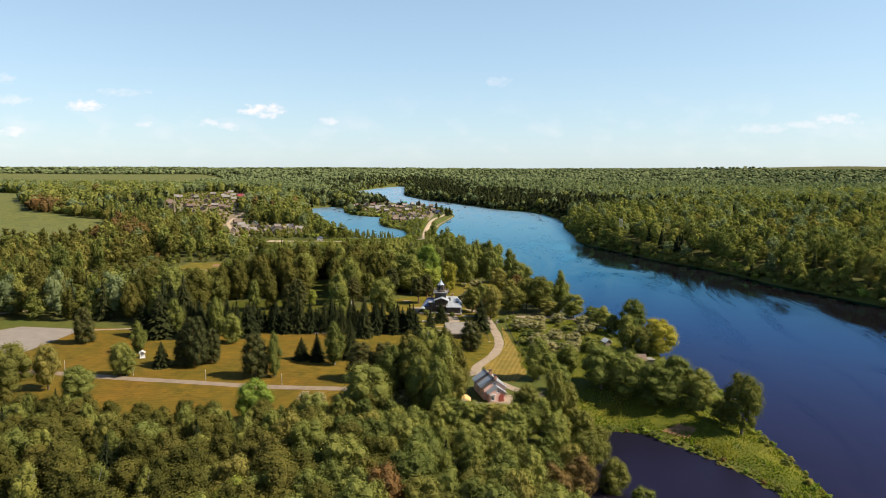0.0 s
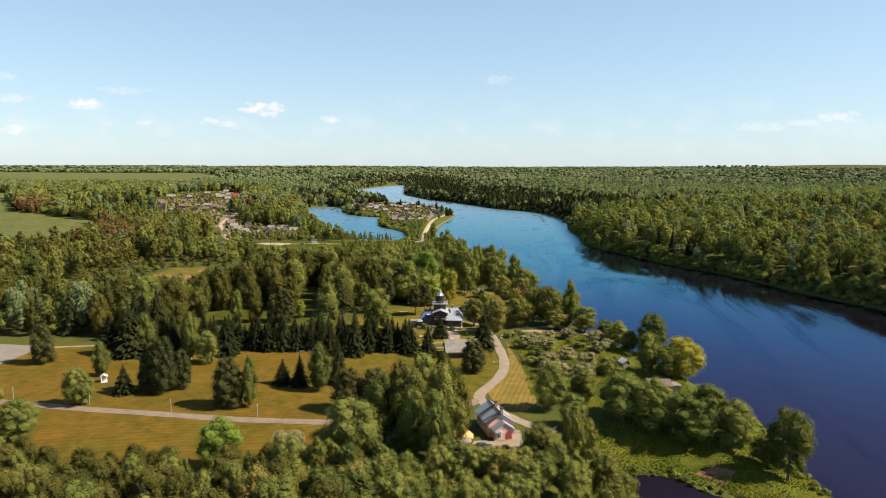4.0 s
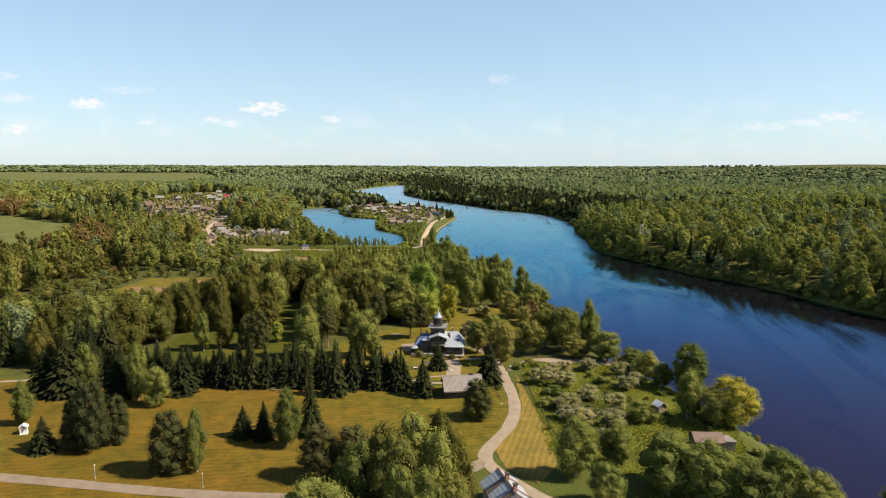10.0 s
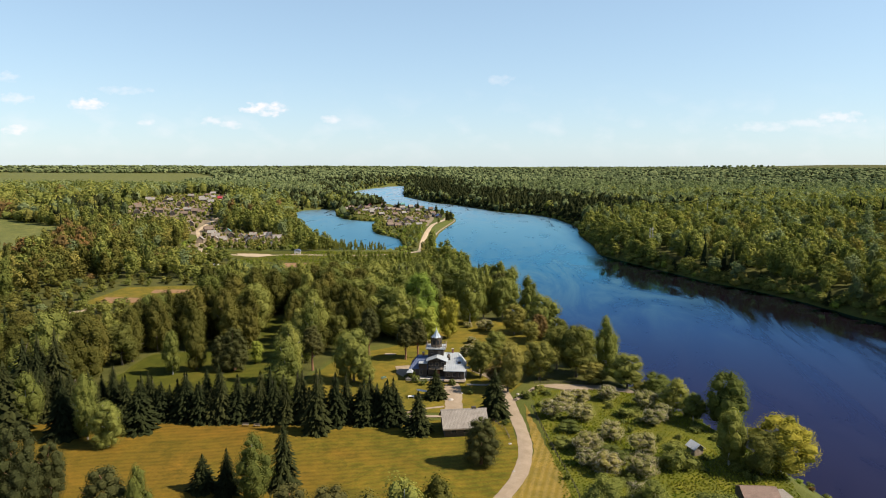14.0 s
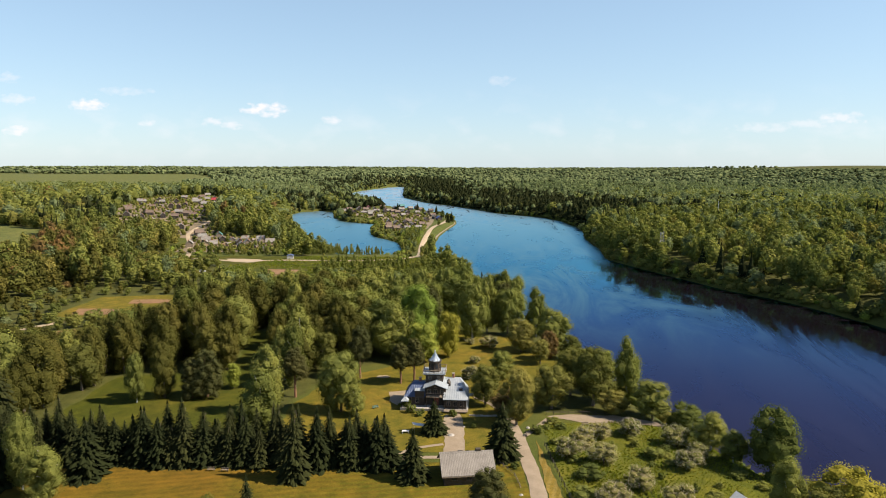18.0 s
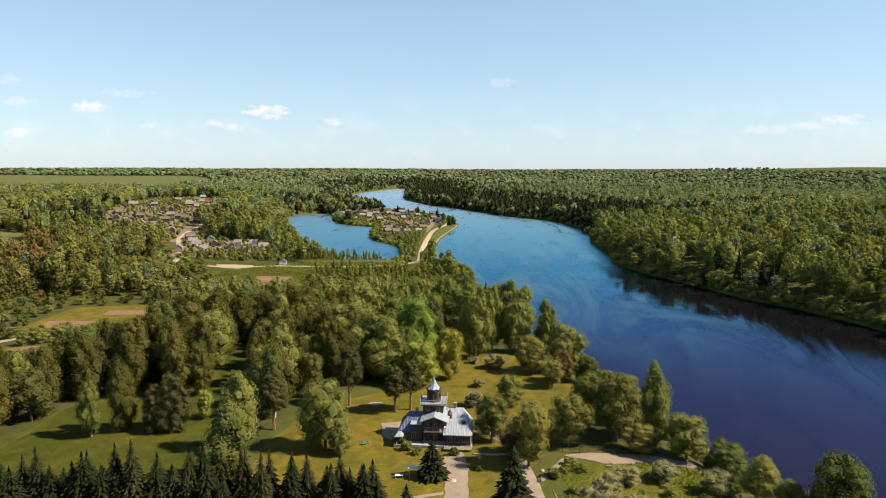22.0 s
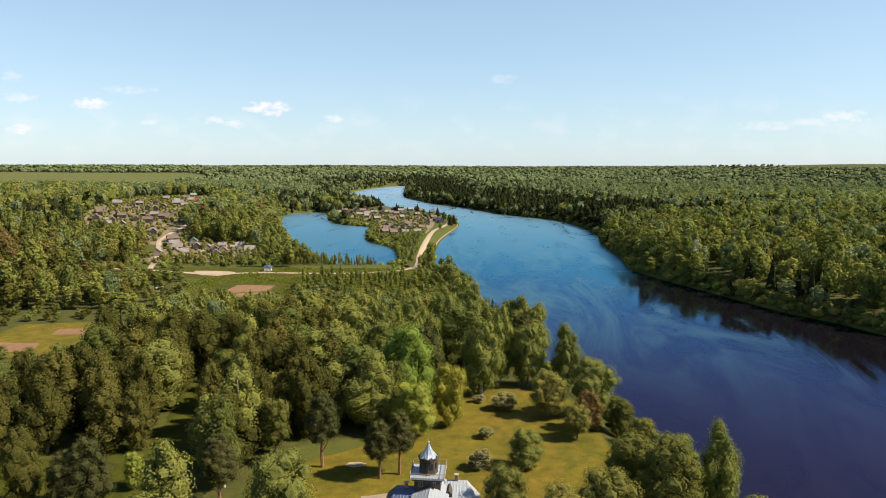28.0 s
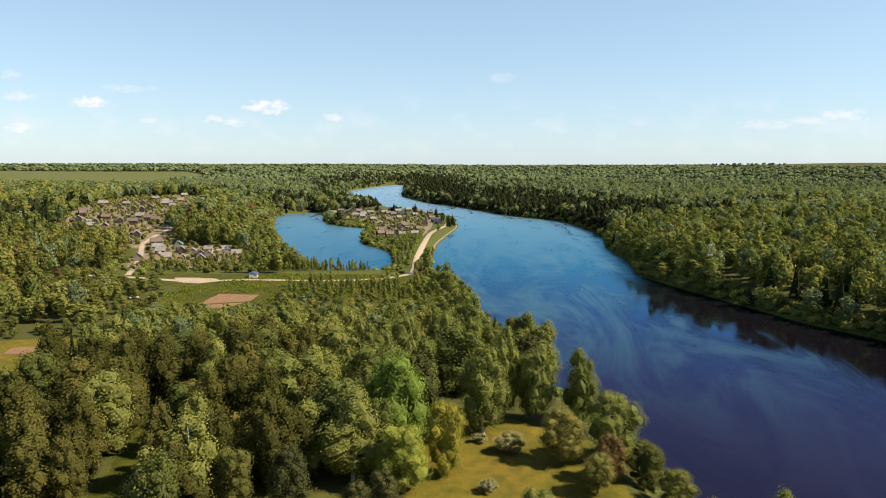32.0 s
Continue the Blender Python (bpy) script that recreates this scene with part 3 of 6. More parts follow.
def ground_sheet():
    xs, ys = spaced(-190, 120, -5200, 5200, 1.035), spaced(90, 420, -700, 5200, 1.03)
    gx, gy = np.meshgrid(xs, ys)
    x, y = gx.ravel(), gy.ravel()
    z = land(x, y)
    z = z + np.where(shore(x, y) > 3, 0.12 * np.sin(x / 7.3) * np.sin(y / 9.1), 0) * smooth(700, 300, np.hypot(x, y))
    i = np.arange(len(ys) - 1)[:, None] * len(xs) + np.arange(len(xs) - 1)[None]
    i = i.ravel()
    q = np.stack([i, i + 1, i + 1 + len(xs), i + len(xs)], 1)
    me = mesh_np("ground", np.stack([x, y, z], 1), q, M["ground"], wood=wooded(x, y).astype(float))
    me.polygons.foreach_set("use_smooth", np.ones(len(q), bool))
    return tagged(new("ground", me), "grass and forest floor falling to the river", "ground", kind="structure")


ground_sheet()
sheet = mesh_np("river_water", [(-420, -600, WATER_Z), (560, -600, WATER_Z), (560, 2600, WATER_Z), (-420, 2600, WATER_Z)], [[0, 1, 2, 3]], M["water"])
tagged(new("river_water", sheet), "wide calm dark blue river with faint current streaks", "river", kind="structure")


def ripple(x, y):
    return np.where(shore(x, y) > 3, 0.12 * np.sin(x / 7.3) * np.sin(y / 9.1), 0) * smooth(700, 300, np.hypot(x, y))


def drape(name, poly, mat, step=3.0, lift=0.06, label="", category="", jag=0.0):
    """A patch of ground cover laid on the land within an outline."""
    p = []
    for (x0, y0), (x1, y1) in zip(poly, poly[1:] + poly[:1]):
        n = max(1, int(math.hypot(x1 - x0, y1 - y0) / step))
        for k in range(n):
            j = jag * math.sin(x0 * 1.7 + k * 2.3) * math.sin(y0 * 0.9 + k * 1.1)
            p.append((x0 + (x1 - x0) * k / n + j, y0 + (y1 - y0) * k / n + j))
    a = np.array(p)
    gx, gy = np.meshgrid(np.arange(a[:, 0].min(), a[:, 0].max(), step), np.arange(a[:, 1].min(), a[:, 1].max(), step))
    gx, gy = gx.ravel(), gy.ravel()
    keep = inside(p, gx, gy) & (edge_distance(p, gx, gy) > step * 0.4)
    pts = [Vector(q) for q in p] + [Vector(q) for q in zip(gx[keep], gy[keep])]
    v, _, f, *_ = delaunay_2d_cdt(pts, [], [list(range(len(p)))], 1, 1e-4)
    v = np.array([tuple(q) for q in v])
    z = land(v[:, 0], v[:, 1]) + ripple(v[:, 0], v[:, 1]) + lift
    me = mesh_np(name, np.column_stack([v, z]), [t for t in f if len(t) == 3], M[mat])
    ob = new(name, me)
    return tagged(ob, label, category, kind="structure")


def track(name, line, width, mat, lift=0.1, label="", category="path", crown=0.04):
    """A path or road: a strip along a smooth line, slightly crowned, laid on the land."""
    p = [Vector(q) for q in line]
    fine = []
    for i in range(len(p) - 1):
        a, b, c, d = p[max(i - 1, 0)], p[i], p[i + 1], p[min(i + 2, len(p) - 1)]
        n = max(2, int((c - b).length / 2.0))
        for k in range(n):
            t = k / n
            fine.append(0.5 * (2 * b + (c - a) * t + (2 * a - 5 * b + 4 * c - d) * t * t + (3 * b - a - 3 * c + d) * t ** 3))
    fine.append(p[-1])
    rows = []
    for i, q in enumerate(fine):
        d = (fine[min(i + 1, len(fine) - 1)] - fine[max(i - 1, 0)]).normalized()
        s = Vector((-d.y, d.x))
        w = width * (1 + 0.05 * math.sin(i * 0.9) + 0.04 * math.sin(i * 2.3 + 1)) / 2
        rows.append([(q + s * w * k) for k in (-1, -0.5, 0, 0.5, 1)])
    v = np.array([tuple(c) for r in rows for c in r])
    z = land(v[:, 0], v[:, 1]) + ripple(v[:, 0], v[:, 1]) + lift + np.tile([-crown, 0, crown, 0, -crown], len(rows))
    i = (np.arange(len(rows) - 1)[:, None] * 5 + np.arange(4)[None]).ravel()
    me = mesh_np(name, np.column_stack([v, z]), np.stack([i, i + 1, i + 6, i + 5], 1), M[mat])
    return tagged(new(name, me), label, category, kind="structure")


drape("lawn", [(-150, 178), (-100, 168), (-62, 160), (-40, 164), (-24, 176), (-10, 186), (6, 207), (8.5, 214), (14.4, 232), (15.2, 250), (14.4, 259.5), (-14, 258), (-78, 256.5), (-96, 252),
               (-120, 258), (-146, 262), (-150, 225)], "lawn", 4.0, 0.07, "dry mown park lawn with mower swaths", "lawn", 0.8)
drape("hay_strip", [(9.5, 213), (14, 223), (18.5, 240), (19, 262), (19.5, 272), (21, 250), (23.5, 222), (23, 206), (18, 196), (12, 203)], "strip", 2.0, 0.08,
      "mown hay strip in straight swaths beside the path", "grass strip", 0.3)
drape("manor_lawn", [(-44, 264), (-5, 263), (8, 263), (20, 288), (33, 318), (40, 336), (36, 358), (14, 374), (-6, 384), (-9, 345), (-24, 328), (-38, 318), (-46, 292)], "sward", 4.0, 0.06,
      "sunlit grass round the manor", "lawn", 0.8)
drape("glade_grass", GLADES[0], "meadow", 4.0, 0.06, "bright grass glade between the woods", "meadow", 1.0)
drape("pond_meadow", [(36, 180), (50, 181), (60, 172), (68, 160), (74, 148), (78, 128), (82, 150), (83, 175), (80, 188), (60, 192), (34, 190)], "orchard_sward", 3.0, 0.05,
      "lush green bank between pond and river", "meadow", 0.6)
drape("orchard_grass", [(22, 210), (40, 200), (66, 204), (72, 240), (62, 274), (44, 284), (22, 282)], "orchard_sward", 4.0, 0.05, "orchard grass", "meadow", 0.6)
drape("crop_field", GLADES[8], "field", 16.0, 0.4, "young green crop field", "field")
drape("wide_crop_field", GLADES[9], "field", 60.0, 0.9, "wide flat green fields towards the horizon", "field")
drape("far_meadow", [(-330, 2900), (-60, 2800), (80, 3150), (-300, 3400)], "field", 60.0, 1.0, "pale far meadow", "field")
drape("roadside_meadow", [(-138, 480), (-90, 486), (-84, 532), (-16, 534), (-12, 585), (-38, 603), (-200, 598), (-205, 578), (-140, 552)], "meadow", 6.0, 0.08,
      "rough meadow along the sandy road", "meadow", 1.0)
for i, q in enumerate([[(-122, 512), (-121, 537), (-100, 536), (-100, 520)], [(-129, 496), (-122, 510), (-101, 517), (-106, 505)]]):
    drape("garden_bed", q, "soil", 3.0, 0.14, "freshly dug brown garden plot", "garden bed", 0.5)
drape("garden_meadow", GLADES[2], "sward", 4.0, 0.06, "sunny grass between the garden plots", "meadow", 0.8)
drape("garden_bed", [(-170, 402), (-174, 415), (-154, 415.5), (-149, 404)], "soil", 3.0, 0.14, "freshly dug red-brown garden plot", "garden bed", 0.4)
drape("garden_bed", [(-157, 427.5), (-159, 437), (-141, 437.5), (-136.5, 429)], "soil", 3.0, 0.14, "dry tan garden plot", "garden bed", 0.4)
drape("garden_bed", [(-163, 372), (-153, 375.5), (-144.5, 362), (-152.5, 358.5)], "soil", 3.0, 0.14, "dry red-brown plot among the trees", "garden bed", 0.4)
drape("paved_square", [(-185, 222), (-149, 222), (-147, 258), (-174, 262), (-190, 240)], "slabs", 4.0, 0.12, "grey paved open square", "square")
drape("sandy_yard", [(-164, 584), (-156, 570), (-143, 566), (-134, 574), (-138, 582), (-150, 585)], "sand", 4.0, 0.13, "bare sandy turning place", "yard", 0.6)
drape("sand_patch", [(56, 176), (62, 179), (66, 176), (62, 171)], "soil", 1.5, 0.16, "bare red earth patch on the bank", "earth patch", 0.3)
drape("sand_patch", [(24, 287), (33, 282.5), (44, 283), (53, 280.5), (52, 284), (42, 288), (30, 288.5)], "gravel", 2.0, 0.12, "trodden sandy landing above the river", "sand", 0.3)
drape("flower_bed", [(-25.2, 318.6), (-23.4, 317.6), (-21.2, 318.2), (-20.6, 319.6), (-22.4, 320.5), (-24.6, 320.2)], "sand", 0.8, 0.18, "round pale sand bed in the grass", "flower bed")
drape("parking", [(3, 172), (5, 178.4), (12, 178.4), (14.5, 185), (16.5, 185), (16.5, 176), (13, 171.5), (6, 170.8)], "gravel", 2.0, 0.13, "gravel parking place by the pink house", "parking", 0.3)
drape("forecourt", [(-3.4, 258.8), (1.6, 258.8), (2.2, 268), (1.8, 283), (0.6, 288), (-3, 287), (-3.6, 278), (-2.6, 270)], "gravel", 2.0, 0.13, "pale gravel forecourt of the manor", "forecourt", 0.3)
drape("side_yard", [(-18, 296), (-15, 293), (-13, 300), (-14, 307), (-20, 305)], "gravel", 2.0, 0.12, "pale gravel beside the manor", "yard", 0.4)
drape("hamlet_ground", GLADES[6], "yard", 8.0, 0.1, "dry earth yards and gardens of the hamlet", "yard", 1.0)
drape("hamlet_ground", [(-216, 620), (-170, 622), (-146, 640), (-150, 690), (-190, 712), (-226, 716), (-232, 690)], "yard", 6.0, 0.1, "dry earth yards of the lower hamlet", "yard", 1.0)
drape("hamlet_ground", [(-52, 850), (-34, 860), (-30, 960), (-34, 1040), (-120, 1140), (-160, 1090), (-140, 1030), (-95, 985), (-90, 880)], "yard", 8.0, 0.1, "dry earth yards on the spit", "yard", 1.0)
track("gravel_path", [(25, 184), (19, 189), (13.5, 196), (9, 203), (7.2, 210), (9.5, 217), (13.5, 226), (16, 236), (16.8, 246), (16.3, 258), (15.2, 272), (13.8, 284), (11.5, 294), (6, 302)],
      3.3, "gravel", 0.15, "pale winding gravel path")
track("park_road", [(-152, 205), (-130, 202.5), (-100, 197), (-70, 192.5), (-50, 190.2), (-33, 189), (-15, 190), (-2, 197), (7, 207)], 3.4, "road", 0.15, "narrow grey park road", "road")
track("cross_path", [(-72, 258.5), (-50, 259), (-30, 259.6), (-15, 260.2), (-4, 260.8), (7, 261), (16, 262)], 1.5, "gravel", 0.16, "narrow gravel cross path")
track("cross_path", [(-15, 261), (-9, 265.5), (-3, 268)], 1.2, "gravel", 0.17, "narrow gravel foot path")
track("cross_path", [(15.5, 272), (19, 277), (24, 285)], 1.4, "gravel", 0.17, "foot path to the landing")
track("square_road", [(-147, 256), (-132, 259), (-118, 262)], 2.0, "gravel", 0.16, "gravel path to the square")
track("sandy_road", [(-225, 590), (-194, 585), (-166, 577), (-147, 572), (-119, 579), (-80, 577.5), (-55, 582), (-37, 593), (-29, 612), (-29.5, 650), (-31, 700), (-31, 790), (-28, 880), (-18, 945), (-14, 985)],
      4.6, "sand", 0.22, "pale sandy road along the spit", "road")
track("hamlet_street", [(-194, 590), (-208, 630), (-226, 674), (-240, 706), (-244, 722), (-246, 740), (-249, 800), (-262, 860), (-281, 930), (-300, 1000)], 3.6, "sand", 0.25,
      "unpaved hamlet street", "road")
track("shore_sand", [(-21.5, 700), (-22.5, 745), (-21, 811), (-14, 880), (-7.5, 932), (-3.5, 972), (-5, 1005)], 1.5, "road", 0.2, "narrow sandy shore of the spit", "shore")
track("hamlet_street", [(-244, 722), (-262, 728), (-290, 745), (-310, 790), (-345, 850)], 4.0, "road", 0.25, "unpaved hamlet lane", "road")
track("forest_road", [(-320, 250), (-250, 262), (-200, 284), (-186, 306), (-188, 333), (-182, 360), (-165, 392)], 3.6, "sand", 0.2, "sandy road through the wood", "road")


# ---- trees ----
def ball(n):
    """Even directions over a ball."""
    k = np.arange(n) + 0.5
    z = 1 - 2 * k / n
    a = k * 2.399963
    return np.stack([np.sqrt(1 - z * z) * np.cos(a), np.sqrt(1 - z * z) * np.sin(a), z], 1)


def ico():
    bm = bmesh.new()
    bmesh.ops.create_icosphere(bm, subdivisions=1, radius=1)
    v, f = np.array([q.co[:] for q in bm.verts]), np.array([[q.index for q in g.verts] for g in bm.faces])
    bm.free()
    return v, f


ICO_V, ICO_F = ico()


def leaf_tris(r, pos, nor, size, tilt=0.8):
    """One ragged triangle for each place, roughly across its outward direction."""
    n = len(pos)
    nor = nor + r.normal(0, tilt, (n, 3)) * 0.36
    nor /= np.linalg.norm(nor, axis=1)[:, None] + 1e-9
    a = np.cross(nor, r.normal(0, 1, (n, 3)))
    a /= np.linalg.norm(a, axis=1)[:, None] + 1e-9
    b = np.cross(nor, a)
    out = np.empty((n, 3, 3))
    for k in range(3):
        ang = k * 2.094 + r.uniform(-0.5, 0.5, n)
        rad = size * r.uniform(0.6, 1.25, n)
        out[:, k] = pos + a * (np.cos(ang) * rad)[:, None] + b * (np.sin(ang) * rad)[:, None]
    return out


def lobed_crown(r, lobes, leaves, size, core=0.68):
    """A crown of leafy lobes (centre, radii): a rough inner body, tinted dark as inner shade, and a coat of leaves over
    it. Returns corners of triangles and their tints.
    """
    tris, tint = [], []
    c = np.array([q[:3] for q in lobes])
    rad = np.array([q[3:6] for q in lobes])
    for i in range(len(lobes)):
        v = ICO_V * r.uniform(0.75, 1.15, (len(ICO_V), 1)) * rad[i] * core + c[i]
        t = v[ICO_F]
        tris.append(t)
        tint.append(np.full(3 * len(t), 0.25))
    share = (rad[:, 0] * rad[:, 2]) / (rad[:, 0] * rad[:, 2]).sum()
    for i in range(len(lobes)):
        per = max(12, int(leaves * share[i]))
        d = ball(per) @ np.array(Euler(r.uniform(0, 6, 3)).to_matrix())
        p = d * rad[i] * (0.80 + 0.32 * r.uniform(0, 1, (per, 1)) ** 1.5) * (1 + 0.10 * np.sin(d @ r.uniform(-9, 9, (3, 1)))) + c[i]
        deep = np.zeros(per, bool)
        for j in range(len(lobes)):
            if j != i:
                deep |= (((p - c[j]) / rad[j]) ** 2).sum(1) < 0.58
        p, d = p[~deep], d[~deep]
        t = leaf_tris(r, p, d, size)
        tris.append(t)
        tint.append(np.repeat(np.clip(r.uniform(0.35, 0.75) + r.normal(0, 0.10, len(t)), 0.26, 1.0), 3))
    return np.concatenate(tris), np.concatenate(tint)


def lobes_round(r, n, h, w, low=0.22, squash=1.0):
    """Lobes for a broad rounded crown."""
    out = [(0, 0, h * (low + (1 - low) * 0.5), w * 0.33, w * 0.33, h * (1 - low) * 0.42)]
    for k in range(n):
        a, f = r.uniform(0, 6.283), (k + 0.5) / n
        prof = math.sin(math.pi * (0.16 + 0.72 * f)) ** 0.7
        s = w * r.uniform(0.13, 0.22) * (0.7 + 0.4 * prof)
        q = w * 0.5 * prof * r.uniform(0.45, 0.8)
        out.append((q * math.cos(a), q * math.sin(a), h * (low + (1 - low) * (0.08 + 0.84 * f)), s, s, s * r.uniform(0.75, 1.1) * squash))
    return out


def lobes_column(r, n, h, w, low=0.12):
    """Lobes for a tall narrow crown."""
    out = [(0, 0, h * 0.5, w * 0.24, w * 0.24, h * 0.36)]
    for k in range(n):
        a, f = r.uniform(0, 6.283), (k + 0.5) / n
        prof = math.sin(math.pi * (0.17 + 0.76 * f)) ** 0.75
        s = w * r.uniform(0.15, 0.25) * (0.5 + 0.6 * prof)
        q = w * 0.44 * prof * r.uniform(0.35, 0.85)
        out.append((q * math.cos(a), q * math.sin(a), h * (low + (0.97 - low) * f), s, s, s * r.uniform(1.1, 1.8)))
    return out


def lobes_pine(r, n, h, w):
    out = [(0, 0, h * 0.40, w * 0.33, w * 0.33, h * 0.36)]
    for k in range(n):
        a, f = k * 2.4 + r.uniform(-0.5, 0.5), (k + 0.5) / n
        prof = math.sin(math.pi * (0.36 + 0.56 * f)) ** 0.75
        s = w * r.uniform(0.15, 0.22) * (0.5 + 0.55 * prof)
        q = w * 0.40 * prof * r.uniform(0.7, 1.0)
        out.append((q * math.cos(a), q * math.sin(a), h * (0.07 + 0.86 * f), s, s, s * r.uniform(0.9, 1.4)))
    return out


def spruce_crown(r, h, w, levels, arms, core=True):
    """Drooping whorls of boughs, narrowing to a pointed top."""
    tris, tint = [], []
    if core:
        n = 7
        for k in range(n):
            a0, a1 = k * 6.283 / n, (k + 1) * 6.283 / n
            b = 0.30 * w
            tris.append([[(b * math.cos(a0), b * math.sin(a0), 0.07 * h), (b * math.cos(a1), b * math.sin(a1), 0.07 * h), (0, 0, 0.94 * h)]])
            # inner cone kept dark: shade between the boughs set in its tint
            tint.append(np.full(3, 0.1))
    for i in range(levels):
        f = i / (levels - 1)
        z = h * (0.04 + 0.90 * f)
        rad = w * 0.5 * (1 - f) ** 0.72 + 0.025 * w
        m = max(4, int(arms * (1 - 0.55 * f)))
        for k in range(m):
            a = 6.283 * (k + r.uniform(-0.4, 0.4)) / m + i * 0.7
            q = rad * r.uniform(0.62, 1.18)
            d, s = np.array([math.cos(a), math.sin(a), 0]), np.array([-math.sin(a), math.cos(a), 0])
            droop = q * r.uniform(0.1, 0.45)
            sprays = 3 if levels > 20 else 1
            for n in range(sprays):  # hanging sprays along the bough
                u0, u1 = n / sprays * 0.85, (n + 1.15) / sprays
                wide = q * r.uniform(0.15, 0.3) * (1.3 - 0.6 * u1) * (1 if sprays > 1 else 1.8)
                p0 = d * q * u0 + [0, 0, z + q * 0.30 * (1 - u0) - droop * u0 * u0]
                p1 = d * q * min(u1, 1.05) + s * r.uniform(-0.12, 0.12) * q + [0, 0, z + q * 0.30 * (1 - u1) - droop * u1 * u1]
                pm = (p0 + p1) / 2
                hang = np.array([0, 0, -wide * r.uniform(0.3, 1.0)])
                tris.append([[p0, pm + s * wide + hang, p1], [p0, p1, pm - s * wide + hang]])
                tint.append(np.repeat(r.uniform(0.0, 1.0, 2), 3))
    tris.append([[(0.02, 0, 0.9 * h), (-0.02, 0.02, 0.9 * h), (0, 0, h)], [(-0.02, 0.02, 0.9 * h), (-0.01, -0.02, 0.9 * h), (0, 0, h)]])
    tint.append(np.full(6, 0.6))
    return np.concatenate([np.array(t, float) for t in tris]), np.concatenate(tint)


def crown_of(kind, r, level):
    """A crown brought to its kind's width and to a height of one."""
    t, ti = rough_crown(kind, r, level)
    v = t.reshape(-1, 3)
    t = t * np.array([1, 1, 0]) * (WIDTH[kind] * 0.5 / np.percentile(np.hypot(v[:, 0], v[:, 1]), 95)) + t * np.array([0, 0, 1]) / v[:, 2].max()
    return t, ti


def rough_crown(kind, r, level):
    """Corners and tints of a crown for a tree 1 m high in the mean of its kind's shape, scaled later; level 0 is the most detailed."""
    n_l, n_t = ((38, 5600), (12, 900), (6, 250), (46, 9400))[level]
    size = (0.0170, 0.0295, 0.053, 0.0132)[level]
    if kind == "birch":
        return lobed_crown(r, lobes_column(r, n_l + 3 if level != 2 else 4, 1.0, 0.46), n_t, size * 0.9)
    if kind == "spruce":
        return spruce_crown(r, 1.0, 0.42, (28, 12, 6, 32)[level], (17, 11, 6, 19)[level])
    if kind == "pine":
        return lobed_crown(r, lobes_pine(r, n_l if level != 2 else 4, 1.0, 0.5), n_t, size * 0.85)
    if kind == "tall_pine":
        return lobed_crown(r, [(a, b, 0.36 + 0.62 * c, d, e, f * 0.7) for a, b, c, d, e, f in lobes_pine(r, n_l, 1.0, 0.5)], n_t, size * 0.85)
    if kind == "alder":
        return lobed_crown(r, lobes_column(r, n_l + 3, 1.0, 0.5), n_t, size * 0.95)
    if kind in ("broad", "lime", "rust", "gold"):
        return lobed_crown(r, lobes_round(r, n_l, 1.0, 0.72, 0.05), n_t, size)
    if kind in ("olive", "aspen"):
        return lobed_crown(r, lobes_round(r, n_l, 1.0, 0.6, 0.12, 1.2), n_t, size)
    if kind == "bush":
        return lobed_crown(r, lobes_round(r, max(4, n_l // 2), 1.0, 1.2, 0.02), n_t // 2, size * 1.6)
    return lobed_crown(r, lobes_round(r, max(4, n_l * 2 // 3), 1.0, 1.1, 0.18), int(n_t * 0.6), size * 1.2)


WIDTH = {"birch": 0.46, "spruce": 0.42, "pine": 0.5, "broad": 0.72, "lime": 0.72, "rust": 0.72, "gold": 0.72, "olive": 0.6, "aspen": 0.62, "alder": 0.5, "tall_pine": 0.46, "bush": 1.2, "blossom": 1.1}
TRUNK = {"birch": "birch_bark", "pine": "pine_bark", "tall_pine": "pine_bark"}
PROTO = {}


def corners_mesh(name, tris, tint, mat):
    v = tris.reshape(-1, 3)
    t = np.zeros((len(v), 3))
    t[:, 0] = tint
    return mesh_np(name, v, np.arange(len(v)).reshape(-1, 3), mat, tint=t)


def trunk_mesh(kind, r):
    """A tapered, slightly bent trunk with a few limbs, 1 m tall tree."""
    bm = bmesh.new()
    top = 0.9 if kind in ("spruce", "birch", "pine", "tall_pine") else 0.62
    base = 0.016 if kind in ("birch", "spruce") else 0.024
    p = Vector((0, 0, -0.02))
    for k in range(4):
        q = Vector((r.uniform(-0.012, 0.012) * (k + 1), r.uniform(-0.012, 0.012) * (k + 1), top * (k + 1) / 4))
        tube(p, q, base * (1 - 0.21 * k), base * (1 - 0.21 * (k + 1)), 6, bm)
        p = q
    if kind != "spruce":
        for k in range(5):
            a, z = r.uniform(0, 6.283), r.uniform(0.2, 0.6)
            w = WIDTH[kind] * r.uniform(0.22, 0.4)
            tube((0, 0, z), (w * math.cos(a), w * math.sin(a), z + r.uniform(0.08, 0.22)), base * 0.4, base * 0.12, 4, bm)
    me = bpy.data.meshes.new("trunk")
    bm.to_mesh(me)
    bm.free()
    me.materials.append(M[TRUNK.get(kind, "bark")])
    return me


